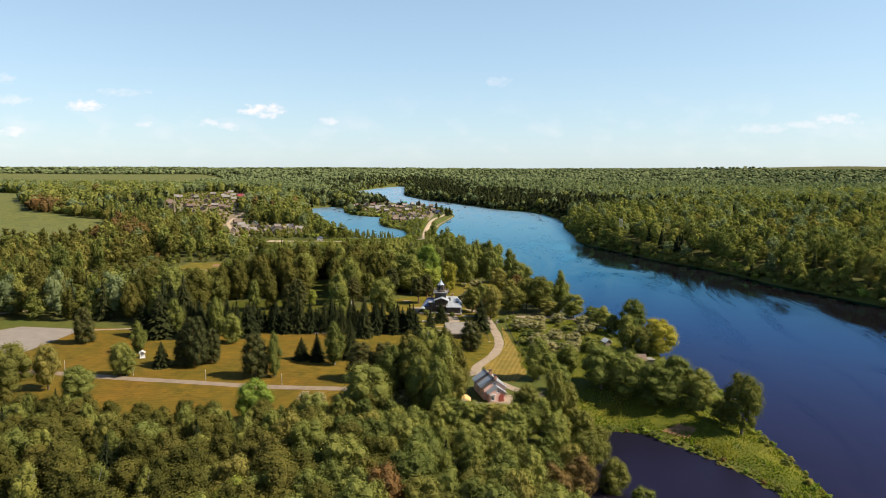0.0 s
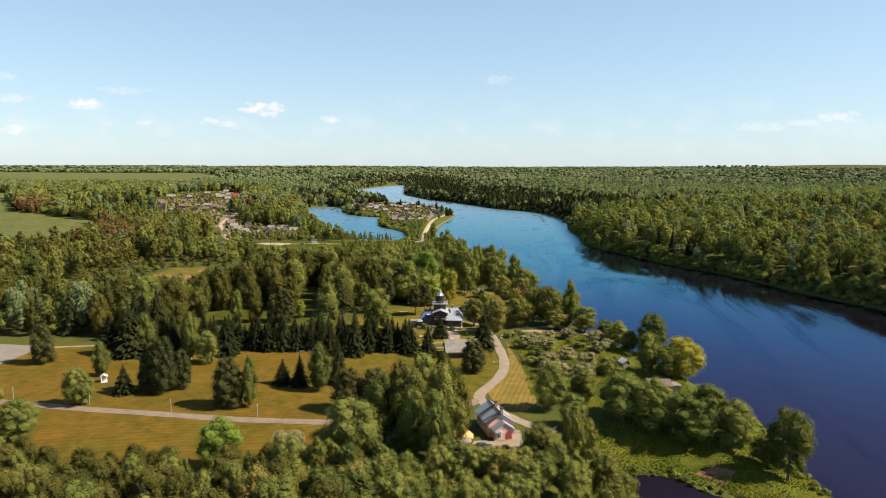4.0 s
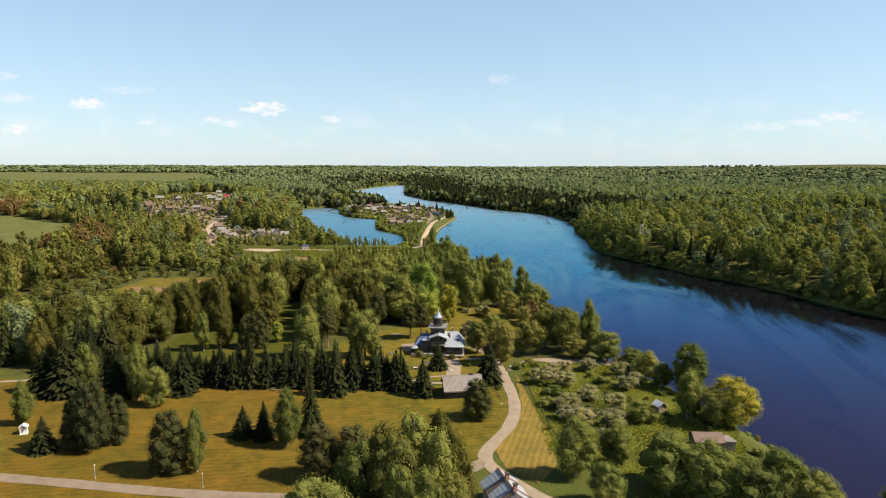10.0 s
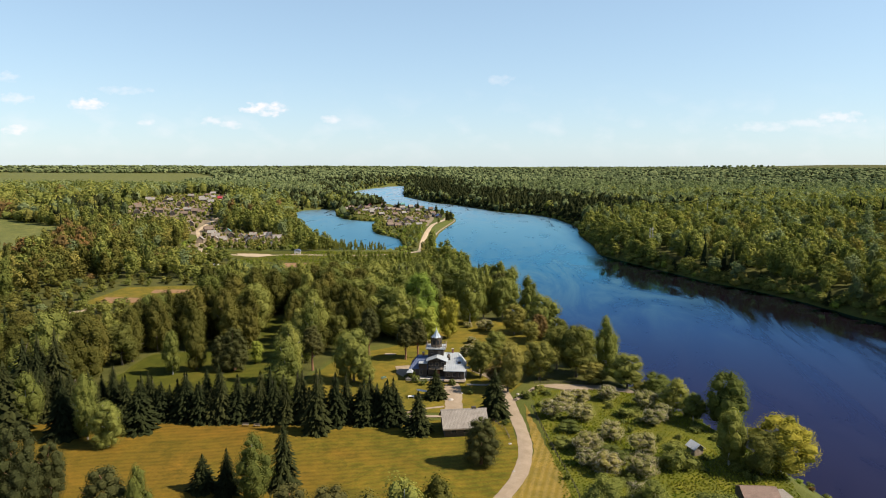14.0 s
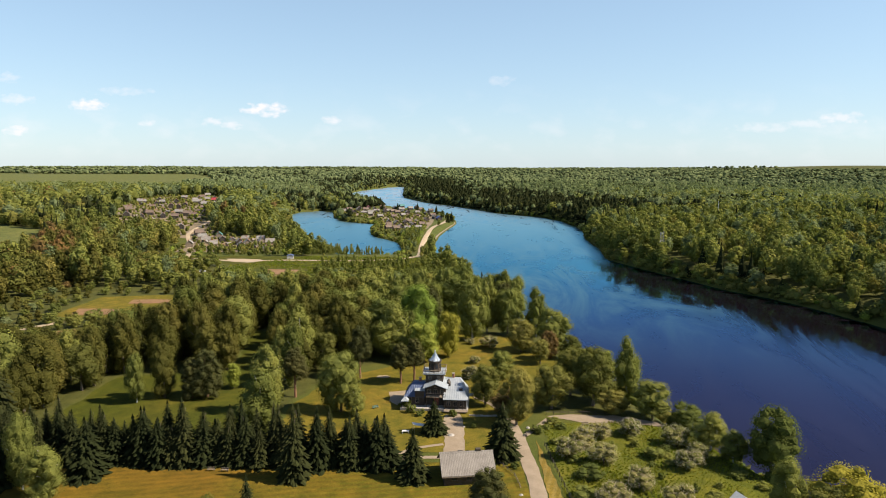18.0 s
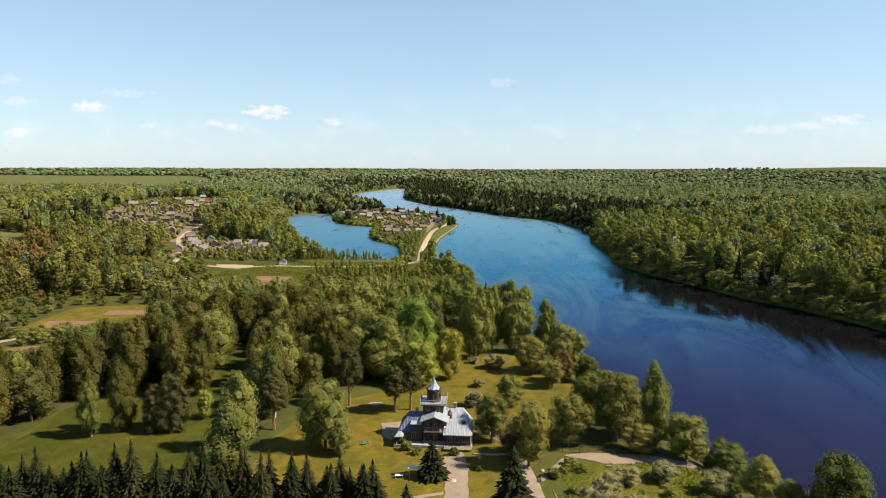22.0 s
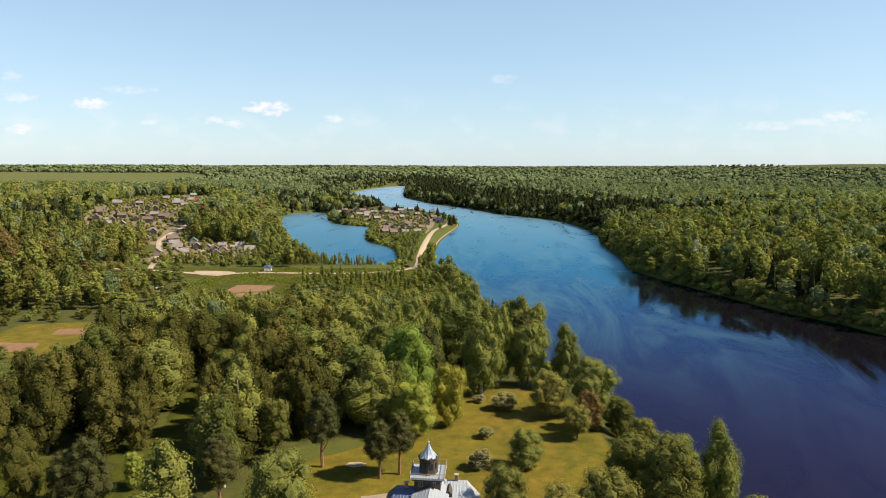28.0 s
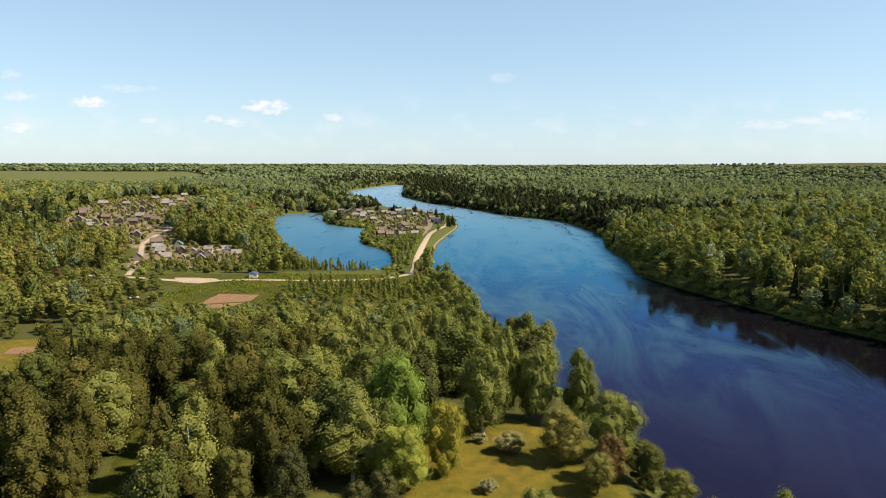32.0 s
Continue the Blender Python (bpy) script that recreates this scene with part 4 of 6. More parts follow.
def prototypes(kind, level, count=5):
    r = np.random.default_rng(100 + level + sum(map(ord, kind)))
    res = []
    for k in range(count):
        tr, ti = crown_of(kind, r, level)
        if kind == "blossom":
            ti = ti.reshape(-1, 3)
            pick = (r.uniform(size=len(tr)) < 0.72) & (ti[:, 0] > 0.25)
            res.append((trunk_mesh(kind, r), corners_mesh("crown", tr[~pick], ti[~pick].ravel(), M["olive"]), corners_mesh("blossom", tr[pick], ti[pick].ravel(), M["blossom"])))
        else:
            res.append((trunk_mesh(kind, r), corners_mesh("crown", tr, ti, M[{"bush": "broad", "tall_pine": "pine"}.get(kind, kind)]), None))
    PROTO[kind, level] = res


for kind in [q for q in WIDTH if q != "aspen"]:
    prototypes(kind, 0)
    prototypes(kind, 3, 4)

WORDS = {"birch": ("birch_tree", "slender birch with fresh green drooping foliage", "birch"), "spruce": ("spruce_tree", "dark green pointed spruce", "spruce"),
         "pine": ("pine_tree", "dusky green bushy pine", "pine"), "broad": ("linden_tree", "dense rounded deciduous tree in full green leaf", "tree"),
         "lime": ("maple_tree", "bright yellow-green maple in young leaf", "maple"), "rust": ("copper_tree", "tree with rust-brown young leaves", "tree"),
         "alder": ("alder_tree", "upright olive-green alder, leaves darkened for lens fall-off", "alder"), "tall_pine": ("pine_tree", "tall pine with a bare reddish trunk and dusky crown", "pine"),
         "gold": ("maple_tree", "golden yellow maple in young leaf", "maple"), "aspen": ("aspen_tree", "aspen with grey-green leaves paled for haze", "aspen"), "olive": ("willow_tree", "airy olive-green willow in young leaf", "willow"), "bush": ("bush", "low green rounded shrub", "shrub"),
         "blossom": ("apple_tree", "low apple tree in pale pink blossom", "apple tree")}
COUNT = [0]


def tree(kind, x, y, h, w=None, label="", group="", z=None, fine=False):
    """One tree h metres high with a crown w metres across."""
    COUNT[0] += 1
    pool = PROTO[kind, 3 if fine else 0]
    tr, cr, bl = pool[COUNT[0] % len(pool)]
    name, words, cat = WORDS[kind]
    root = tagged(new(name), label or words, cat, group)
    s = (w or h * WIDTH[kind]) / WIDTH[kind]
    turn = (COUNT[0] * 137.5) % 360
    root.matrix_world = pose(x, y, (land_at(x, y) if z is None else z) - 0.05, 0, 0, turn) @ Matrix.Diagonal((s, s, h, 1))
    for nm, me in (("trunk", tr), ("crown", cr), ("blossom", bl)):
        if me:
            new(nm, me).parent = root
    return root


CODE = {"s": "spruce", "p": "pine", "b": "birch", "m": "broad", "y": "lime", "o": "olive", "w": "blossom", "r": "rust", "g": "gold", "a": "alder", "t": "tall_pine"}
TREES = {
    "trees on the park lawn": [(-94, 209, 9, 5, "s"), (-84, 211, 17, 9.6, "p"), (-88, 211, 12, 6.2, "p"), (-80, 215, 12, 6.5, "p"), (-61, 200, 14, 9.6, "p"), (-55, 200, 15, 4.6, "b"),
                               (-103, 200, 11, 7, "m"), (-135, 238, 14, 8, "p"), (-51, 219, 8, 5, "s"), (-45.5, 217.5, 10, 4.6, "s"), (-39, 214, 15, 7, "b"),
                               (-35, 221, 15, 5.4, "s"), (-28, 198, 12, 10, "p"), (-21, 197, 12.5, 10, "p"), (-125, 181, 15.5, 12.8, "o"), (-117, 186, 14.2, 7.4, "o"), (-102, 175, 10.6, 9.2, "m"), (-101, 200, 10.2, 7.0, "b"), (-109, 225, 12.0, 5.5, "b"), (-81, 239, 11.8, 7.9, "b"), (-88, 243, 17.2, 6.6, "b"), (-111, 248, 18.3, 10.6, "s"), (-118, 249, 13.3, 9.1, "s"), (-107, 250, 15.3, 7.7, "b"), (-95, 245, 14.5, 7.4, "s"), (-78, 249, 13.7, 7.6, "s")],
    "trees between road and path": [(-13, 182, 20, 10, "a"), (-7, 184, 21, 10.5, "b"), (-2, 187, 20, 9, "a"), (-10, 177, 19, 9, "o"), (-3, 178, 20, 9.5, "b"), (1, 182, 15, 7.5, "a"), (-17, 179, 17, 9.5, "b"), (0, 174, 13, 7, "o"), (-4, 168, 17, 8, "b"), (-9, 172, 16, 7.5, "b"), (6, 232.5, 11, 8.5, "p"),
                                    (-23, 169, 14, 13.5, "m"), (-50, 162, 12, 9.6, "y"), (-37, 167, 7.5, 8.8, "w"), (-13.5, 174, 5, 6.6, "w"), (-103, 176, 11, 7.5, "m"), (-34, 158, 10, 8, "m"), (8, 162, 6.5, 6.5, "m"), (14, 159, 7.5, 6.5, "m"), (4, 157, 8.5, 7.5, "m"), (10, 154, 9, 7.5, "o"), (18, 154, 9, 7, "b"), (0, 161, 8, 7, "m"), (22, 160, 9, 5.5, "b"), (-3, 156, 9, 7, "m"),
                                    (16, 165, 5.5, 5, "o"), (11, 167.5, 4, 4.5, "m"), (3, 166, 5, 5, "m"), (20, 168, 6, 4.5, "m"), (26, 158, 9, 6, "o"), (14, 150, 9, 7, "m")],
    "trees by the pond and shed": [(26, 200, 14, 9, "b"), (27, 173, 14, 6, "o"), (30, 188, 11, 8, "m"), (19, 166, 10, 8, "o"), (44, 195, 13.5, 14, "m"), (58.5, 189, 13, 13, "m"),
                                   (70, 187, 13, 11, "m"), (77, 174, 18, 10.5, "o"), (71, 231.5, 13, 14.5, "g"), (66, 229, 10, 9, "o"), (60.8, 233.4, 14, 7.4, "b"), (51, 193, 13.5, 12, "m"), (65, 191, 13.5, 11, "m"), (75, 180, 8, 8, "o"), (36, 206, 10, 8, "b"), (33, 166, 10, 7, "o"), (35, 157, 10, 7, "o"), (31, 150, 11, 8, "o"), (36, 143, 10, 7, "o"), (27, 138, 11, 8, "r"), (20, 128, 10, 8, "r"), (40, 134, 8, 6, "m"), (31, 176, 12, 6, "o"), (24, 152, 11, 7, "b")],
    "trees on the river bank": [(69, 257, 17.5, 12.5, "m"), (60, 268, 10, 8, "b"), (62.5, 261, 8, 7, "b"), (59, 283, 9, 10, "m"), (51.5, 286, 11, 11.5, "m"), (48, 300, 20, 8, "b"),
                                (38, 296, 17, 12, "o"), (26, 293, 13, 11.5, "o"), (42, 289.5, 6.5, 9, "o"), (15.5, 281, 15.5, 9.5, "o"), (8, 295, 12, 9, "o"), (13, 287.5, 8, 8.5, "r"), (33, 304, 15, 10, "o"), (43, 309, 13, 10, "m")],
    "trees round the manor": [(-14, 350, 25, 15.5, "y"), (-11, 335, 14.5, 12, "y"), (-3, 342, 16.8, 8.6, "g"), (-22, 339, 21, 14, "b"), (6, 364, 24, 12.6, "b"), (12, 377, 25, 8.5, "b"), (20, 374, 19.6, 10.8, "m"),
                              (31, 373, 20.5, 10.2, "b"), (35, 352, 17, 12.8, "m"), (32, 341, 11, 7.4, "r"), (23, 349, 12.5, 10, "o"), (39, 341, 11, 8, "o"), (43, 333, 10, 8, "o"), (28, 335, 9, 7, "o"), (-15, 391, 25, 10.5, "m"),
                              (-5, 397, 24.5, 10.5, "m"), (-26, 391, 23, 10, "b"), (4, 398, 22, 9, "b"), (-20, 378, 23, 11, "b"), (14, 319, 9, 8.2, "m"), (-13, 315, 14, 7, "t"), (-17, 313, 13, 6.5, "t"), (-31, 289, 17.5, 12, "m"),
                              (-27, 286, 9, 6, "b"), (-46, 300, 15, 7.5, "t"), (-30, 318, 17, 7.5, "t"), (-71, 299, 14.5, 9.5, "p"), (-75, 298, 12, 7, "p"), (-66, 307, 8, 4.6, "y"), (-89, 294, 15, 6, "b"), (-83, 298, 17, 8, "a")],
    "single spruces by the barn": [(-9, 250, 11, 6, "s"), (-5.5, 275, 9, 5.6, "s"), (10.5, 261.5, 13.5, 7, "s"), (-34, 249, 17, 6, "s"), (12, 354, 5.2, 8, "w"), (4, 318, 4.6, 5.5, "w"), (5, 359, 2.4, 4.2, "w"), (6, 335, 2.8, 4.5, "w")],
}
for group, rows in TREES.items():
    for x, y, h, w, k in rows:
        tree(CODE[k], x, y, h, w, group=group, fine=True)
for k in range(62):  # the close row of spruces along the cross path
    tree("spruce", -113 + k * 1.62 + rng.uniform(-0.9, 0.9), 256.4 + rng.uniform(-1.4, 1.4) + (0 if k % 2 else 3.4), rng.uniform(8.5, 14.8), rng.uniform(4.6, 6.2), "dark spruce in a close row", "row of spruces")
ORCHARD = [(26, 262, 5, 7), (30, 268, 5, 7), (33, 259, 5, 8), (29, 252, 4.5, 7), (35, 273, 4, 6), (43, 275, 4.5, 7), (52, 270, 5, 8), (45, 262, 4.5, 6), (51, 257, 4.5, 7), (38, 248, 4.5, 7),
           (31, 240, 5, 8), (36, 236, 5, 8), (43, 238, 5.5, 7), (33, 229, 5, 8), (40, 228, 5, 8), (32, 221, 4.5, 7), (37, 216, 5, 7), (29, 233, 4, 5.5), (55, 262, 4, 6), (26, 243, 4, 6)]
for i, (x, y, h, w) in enumerate(ORCHARD):
    tree("blossom" if i % 4 != 3 else "bush", x, y, h * (1 if i % 4 != 3 else 0.6), w, group="orchard", fine=True)
for i in range(64):
    x, y = rng.uniform(22, 70), rng.uniform(200, 282)
    if not inside([(20, 195), (24, 195), (20.5, 262), (19, 262)], np.array(x), np.array(y)):
        tree("bush", x, y, rng.uniform(0.7, 2.4), rng.uniform(1.4, 4.2), group="orchard shrubs")
for x, y, h, w in [(49, 232, 6, 9), (-12, 289, 2.6, 3), (-9.5, 286.5, 2.2, 2.6), (-14, 292, 3, 4), (-1, 286, 2.4, 2.6), (4.5, 279, 1.6, 2.4), (7.5, 240, 1.4, 3), (9, 251, 1.6, 3), (17, 285, 2.4, 4), (20, 276, 2.4, 4), (13, 256, 1.5, 2.5)]:
    tree("bush", x, y, h, w, group="garden shrubs")


def scatter(poly_test, x0, x1, y0, y1, step, jitter=0.42, deep=1.0):
    gx, gy = np.meshgrid(np.arange(x0, x1, step), np.arange(y0, y1, step * deep))
    x, y = gx.ravel() + rng.uniform(-jitter, jitter, gx.size) * step, gy.ravel() + rng.uniform(-jitter, jitter, gx.size) * step * deep
    keep = poly_test(x, y)
    return x[keep], y[keep]


def clear_of_things(x, y):
    """Leaves out places taken by the single trees."""
    ok = np.ones(len(x), bool)
    for rows in TREES.values():
        for a, b, _, w, _ in rows:
            ok &= np.hypot(x - a, y - b) > 0.35 * w + 1.6
    return ok


# the near wood below the camera's start
x, y = scatter(lambda a, b: inside(WOOD_EDGE, a, b) & (a > -120) & (shore(a, b) > 1.5), -120, 40, 84, 170, 5.4)
ok = clear_of_things(x, y)
for a, b in zip(x[ok], y[ok]):
    top = np.interp(b, [90, 130, 150, 165], [14.5, 13, 10, 7.5]) * (1 if a < -6 else 0.85)
    k = rng.choice(["broad", "olive", "birch", "lime", "rust", "spruce"], p=[0.56, 0.22, 0.14, 0.02, 0.01, 0.05])
    # darkened alder towards the left, lens fall-off put into leaf colour
    if rng.uniform() < 0.85 * float(smooth(-8, -45, a)):
        k = rng.choice(["alder", "birch", "spruce"], p=[0.84, 0.08, 0.08])
    h = top * rng.uniform(0.75, 1.08)
    tree(k, a, b, h, h * WIDTH[k] * rng.uniform(0.8, 1.1) * (1.35 if k == "alder" else 1), group="near wood")


def low_growth(x, y):
    """Greatest height of the young growth south of the open plots and the road."""
    one = np.where((x > -215) & (x < -112), np.interp(y, [300, 322, 342, 358, 470, 472], [30, 14, 8.5, 5.5, 5, 30]), 30)
    lane = np.where((x > -235) & (x < -150), np.interp(y, [500, 502, 540, 600, 602], [30, 12, 7.5, 6, 30]), 30)
    two = np.where((x > -160) & (x < -2), np.interp(y, [390, 420, 445, 465, 492, 540, 545], [30, 23, 16, 10.5, 6.0, 4.5, 30]), 30)
    return np.minimum(np.minimum(one, two), lane)


# the park's own wood, tree by tree
x, y = scatter(lambda a, b: wooded(a, b) & (np.hypot(a, b - 206) < 210) & (b > 255) & (a > -140) & (right_side(a, b) < 1) & (shore(a, b) > 5) & ~((a > -8) & (b < 392)), -150, 60, 255, 420, 7.9)
ok = clear_of_things(x, y)
x, y = x[ok], y[ok]
for a, b in zip(x, y):
    k = rng.choice(["birch", "broad", "pine", "olive", "spruce", "lime"], p=[0.56, 0.18, 0.06, 0.13, 0.05, 0.02])
    if b < 272 and a < -20:
        k = "spruce" if rng.uniform() < 0.5 else "birch"
    elif rng.uniform() < 0.75 * float(smooth(-15, -65, a)):
        # dark leaves westward stand in for the lens's edge darkening
        k = "alder"
    h = rng.uniform(15, 22.5) * (0.75 if k == "olive" else 1)
    w = h * WIDTH[k] * rng.uniform(0.85, 1.25)
    cap = float(low_growth(np.array(a), np.array(b)))
    tree(k, a, b, min(h, cap), min(w, cap * WIDTH[k] * 1.2), group="park wood")


# ---- far woods: one object for each stretch ----
FAR = {}
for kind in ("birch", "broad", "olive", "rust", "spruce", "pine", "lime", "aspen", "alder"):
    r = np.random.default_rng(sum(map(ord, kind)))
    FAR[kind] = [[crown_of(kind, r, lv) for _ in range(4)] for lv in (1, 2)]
    tiny = []
    for _ in range(4):
        v = ICO_V * r.uniform(0.55, 1.2, (len(ICO_V), 1)) * [WIDTH[kind] * 0.5, WIDTH[kind] * 0.5, 0.5] + [0, 0, 0.5]
        if kind == "spruce":
            v[:, :2] *= (1.5 - 1.35 * v[:, 2:])
        else:  # blunt, rounded top
            v[:, :2] *= 1 + 0.5 * np.clip(v[:, 2:] - 0.35, 0, 0.4)
            v[:, 2] = np.minimum(v[:, 2], 0.86 + 0.2 * r.uniform(0, 1, len(v)) * (v[:, 2] > 0.86))
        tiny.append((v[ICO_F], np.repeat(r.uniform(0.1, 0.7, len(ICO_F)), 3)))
    ragged = []
    for t, ti in tiny:  # the same with loose sprays over it, the body tinted darker as inner shade
        d = ball(44)
        lv = leaf_tris(r, d * [WIDTH[kind] * 0.5, WIDTH[kind] * 0.5, 0.47] * r.uniform(0.8, 1.1, (44, 1)) * (1 if kind != "spruce" else np.clip(0.95 - d[:, 2:], 0.10, 1)) + [0, 0, 0.48], d, 0.085)
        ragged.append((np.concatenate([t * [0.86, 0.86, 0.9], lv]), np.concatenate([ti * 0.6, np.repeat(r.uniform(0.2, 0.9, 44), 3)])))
    FAR[kind] += [ragged, tiny]


def wood(name, xs, ys, kinds, hs, ws, level, label):
    """A stretch of far wood; trees of one kind of leaf go into one object."""
    zs = land(xs, ys)
    made = []
    for kind in sorted(set(kinds)):
        tris, tint = [], []
        for i in np.nonzero(kinds == kind)[0]:
            t, ti = FAR[kind][level][rng.integers(4)]
            a = rng.uniform(0, 6.283)
            c, s = math.cos(a), math.sin(a)
            w = ws[i] / WIDTH[kind]
            v = np.stack([(t[..., 0] * c - t[..., 1] * s) * w + xs[i], (t[..., 0] * s + t[..., 1] * c) * w + ys[i], t[..., 2] * hs[i] + zs[i] - 0.3], -1)
            tris.append(v)
            q = np.zeros((len(ti), 3))
            q[:, 0], q[:, 1] = ti, rng.uniform()
            tint.append(q)
        v = np.concatenate(tris).reshape(-1, 3)
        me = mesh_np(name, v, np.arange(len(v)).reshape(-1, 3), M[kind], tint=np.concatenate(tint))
        made.append(tagged(new(name, me), label, "woods", kind="stuff"))
    return made


def in_sight(x, y):
    return (np.abs(x) < 0.69 * (y + 8) + 40)


def pick_kinds(x, y, right):
    """Birch and aspen mixed with spruce, the haze-pale aspen growing with distance; more copper and olive crowns
    towards the western fields, spruce on the far river bend.
    """
    n = len(x)
    patch = np.sin(x / 41.0 + 1.3) + np.sin(y / 53.0 + x / 97.0) + rng.normal(0, 0.6, n)
    k = np.full(n, "birch", dtype=object)
    u = rng.uniform(size=n)
    k[u < (0.50 if right else 0.34)] = "broad"
    k[(u > 0.80) & (patch > 0.2)] = "olive"
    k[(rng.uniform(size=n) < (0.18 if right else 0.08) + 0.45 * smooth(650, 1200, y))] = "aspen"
    # olive and alder westward also carry the warm dark lens edge in colour
    west = smooth(-120, -300, x) * smooth(1000, 500, y) if not right else 0 * x
    k[(rng.uniform(size=n) < 0.75 * west)] = "olive"
    k[(rng.uniform(size=n) < 0.40 * smooth(-90, -170, x) * smooth(700, 420, y) * (0 if right else 1))] = "alder"
    k[rng.uniform(size=n) < 0.08 * west * (patch > 0.5)] = "rust"
    k[(rng.uniform(size=n) < 0.5 * smooth(-250, -390, x) * smooth(1000, 500, y) * (0 if right else 1)) & (patch > 0.1)] = "rust"
    far = rng.uniform(size=n)
    # far off the pale aspen takes over, haze put into leaf colour
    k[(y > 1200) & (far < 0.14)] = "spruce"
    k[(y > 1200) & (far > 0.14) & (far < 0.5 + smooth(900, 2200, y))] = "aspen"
    k[(patch < -1.25) & (u > 0.35)] = "spruce"
    d = shore(x, y)
    k[(k == "spruce") & (x > -270) & (x < -80) & (y > 590) & (y < 800)] = "birch"
    k[(rng.uniform(size=n) < 0.65 * smooth(1020, 1100, y) * smooth(170, 60, d))] = "spruce"
    if right:
        k[(rng.uniform(size=n) < 0.36 * smooth(130, 320, x) * smooth(800, 500, y))] = "olive"
        k[rng.uniform(size=n) < 0.92 * smooth(850, 950, y) * smooth(240, 100, d)] = "spruce"
    return k


def wood_band(name, near, far, step, level, right, label, hr=(10.5, 22.5), wide=1.0, deep=1.0):
    x0, x1 = (60, far * 0.75 + 60) if right else (-far * 0.75 - 60, 60)
    test = lambda a, b: (wooded(a, b) & in_sight(a, b) & (right_side(a, b) == right) & (np.hypot(a, b - 100) >= near) & (np.hypot(a, b - 100) < far) & (b > 90)
                         & ~((np.hypot(a, b - 206) < 210) & (b > 255) & (a > -140) & (right_side(a, b) < 1)) & ~(inside(WOOD_EDGE, a, b) & (a > -120)))
    if not right and far > 1500:
        x1 = 400
    x, y = scatter(test, x0, x1, 90, far + 100, step, deep=deep)
    if right and far > 1300:
        x2, y2 = scatter(test, -400, x0, 1000, far + 100, step, deep=deep)
        x, y = np.concatenate([x, x2]), np.concatenate([y, y2])
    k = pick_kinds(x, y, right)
    h = rng.uniform(*hr, len(x)) * np.where(k == "olive", 0.85, 1.0)
    h = h * np.clip(0.45 + 0.06 * shore(x, y), 0.45, 1.0)
    h = h * np.where((y < 960) & (x < 0), np.clip(0.45 + 0.011 * edge_distance(BAY, x, y), 0.45, 1.0), 1.0)
    cap = low_growth(x, y) * rng.uniform(0.8, 1.05, len(x))
    low = cap < h
    h = np.minimum(h, cap)
    w = np.maximum(np.array([WIDTH[q] for q in k]) * h * rng.uniform(0.65, 0.95, len(x)), step * wide * rng.uniform(0.7, 1.05, len(x)))
    w = np.where(low, np.minimum(w, np.array([WIDTH[q] for q in k]) * h * 1.7), w)
    return wood(name, x, y, k, h, w, level, label)


wood_band("west_wood", 0, 380, 7.6, 0, 0, "mixed birch and aspen wood in spring leaf", wide=1.05)
wood_band("west_wood", 380, 760, 8.3, 1, 0, "mixed birch and aspen wood in spring leaf", wide=1.15)
wood_band("west_wood", 760, 1350, 9.5, 2, 0, "distant mixed wood", wide=1.35)
wood_band("east_wood", 0, 430, 9.2, 0, 1, "birch and spruce wood on the far bank", wide=1.15)
wood_band("east_wood", 430, 820, 9.6, 1, 1, "birch and spruce wood on the far bank", wide=1.2)
wood_band("east_wood", 820, 1350, 10.5, 2, 1, "birch and spruce wood on the far bank", wide=1.35)
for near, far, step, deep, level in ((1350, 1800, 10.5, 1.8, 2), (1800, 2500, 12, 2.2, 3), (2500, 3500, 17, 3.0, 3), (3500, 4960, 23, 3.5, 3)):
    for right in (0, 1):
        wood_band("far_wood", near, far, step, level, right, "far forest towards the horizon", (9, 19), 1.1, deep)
# low growth along the water
for name, test, step, lab in (("east_bank_scrub", lambda a, b: (right_side(a, b) > 0) & (shore(a, b) > 0.3) & (shore(a, b) < 8) & in_sight(a, b), 3.7, "bright green willow scrub on the far bank"),
                              ("west_bank_scrub", lambda a, b: (right_side(a, b) < 1) & (shore(a, b) > 0.4) & (shore(a, b) < 5) & in_sight(a, b) & (b > 295) & ~((a > -36) & (b > 690) & (b < 1010)), 4.6, "willow scrub along the water")):
    x, y = scatter(test, -320, 330, 120, 1150, step)
    n = len(x)
    k = np.array(rng.choice(["olive", "lime", "broad"], n, p=[0.45, 0.15, 0.4]), dtype=object)
    h = rng.uniform(2.2, 6.5, n)
    wood(name, x, y, k, h, h * rng.uniform(0.9, 1.3, n), 2, lab)
x, y = scatter(lambda a, b: (shore(a, b) > 0.8) & (shore(a, b) < 26) & in_sight(a, b) & ~((right_side(a, b) < 1) & inside(GLADES[11], a, b)) & ~inside(GLADES[12], a, b) & ~((a > -190) & (b < 1330) & (right_side(a, b) < 1)), -400, 120, 1000, 2650, 6.5, deep=1.5)
n = len(x)
h = rng.uniform(5, 15, n)
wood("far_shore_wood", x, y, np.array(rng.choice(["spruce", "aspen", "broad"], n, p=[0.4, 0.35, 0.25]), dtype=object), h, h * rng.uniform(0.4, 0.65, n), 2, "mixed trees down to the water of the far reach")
# hamlet gardens: fruit trees and shrubs, thin
x, y = scatter(lambda a, b: (inside(GLADES[6], a, b) | inside(GLADES[5], a, b) | inside(GLADES[7], a, b) | inside(GLADES[11], a, b)) & (shore(a, b) > 2) & (np.abs(a + 30) > 5) & ~((a > -36) & (b > 690)) & (np.abs(a - np.interp(b, [590, 630, 674, 706, 740, 800, 860, 930], [-194, -208, -226, -240, -246, -249, -262, -281])) > 4.5), -430, 10, 560, 1170, 7.2)
n = len(x)
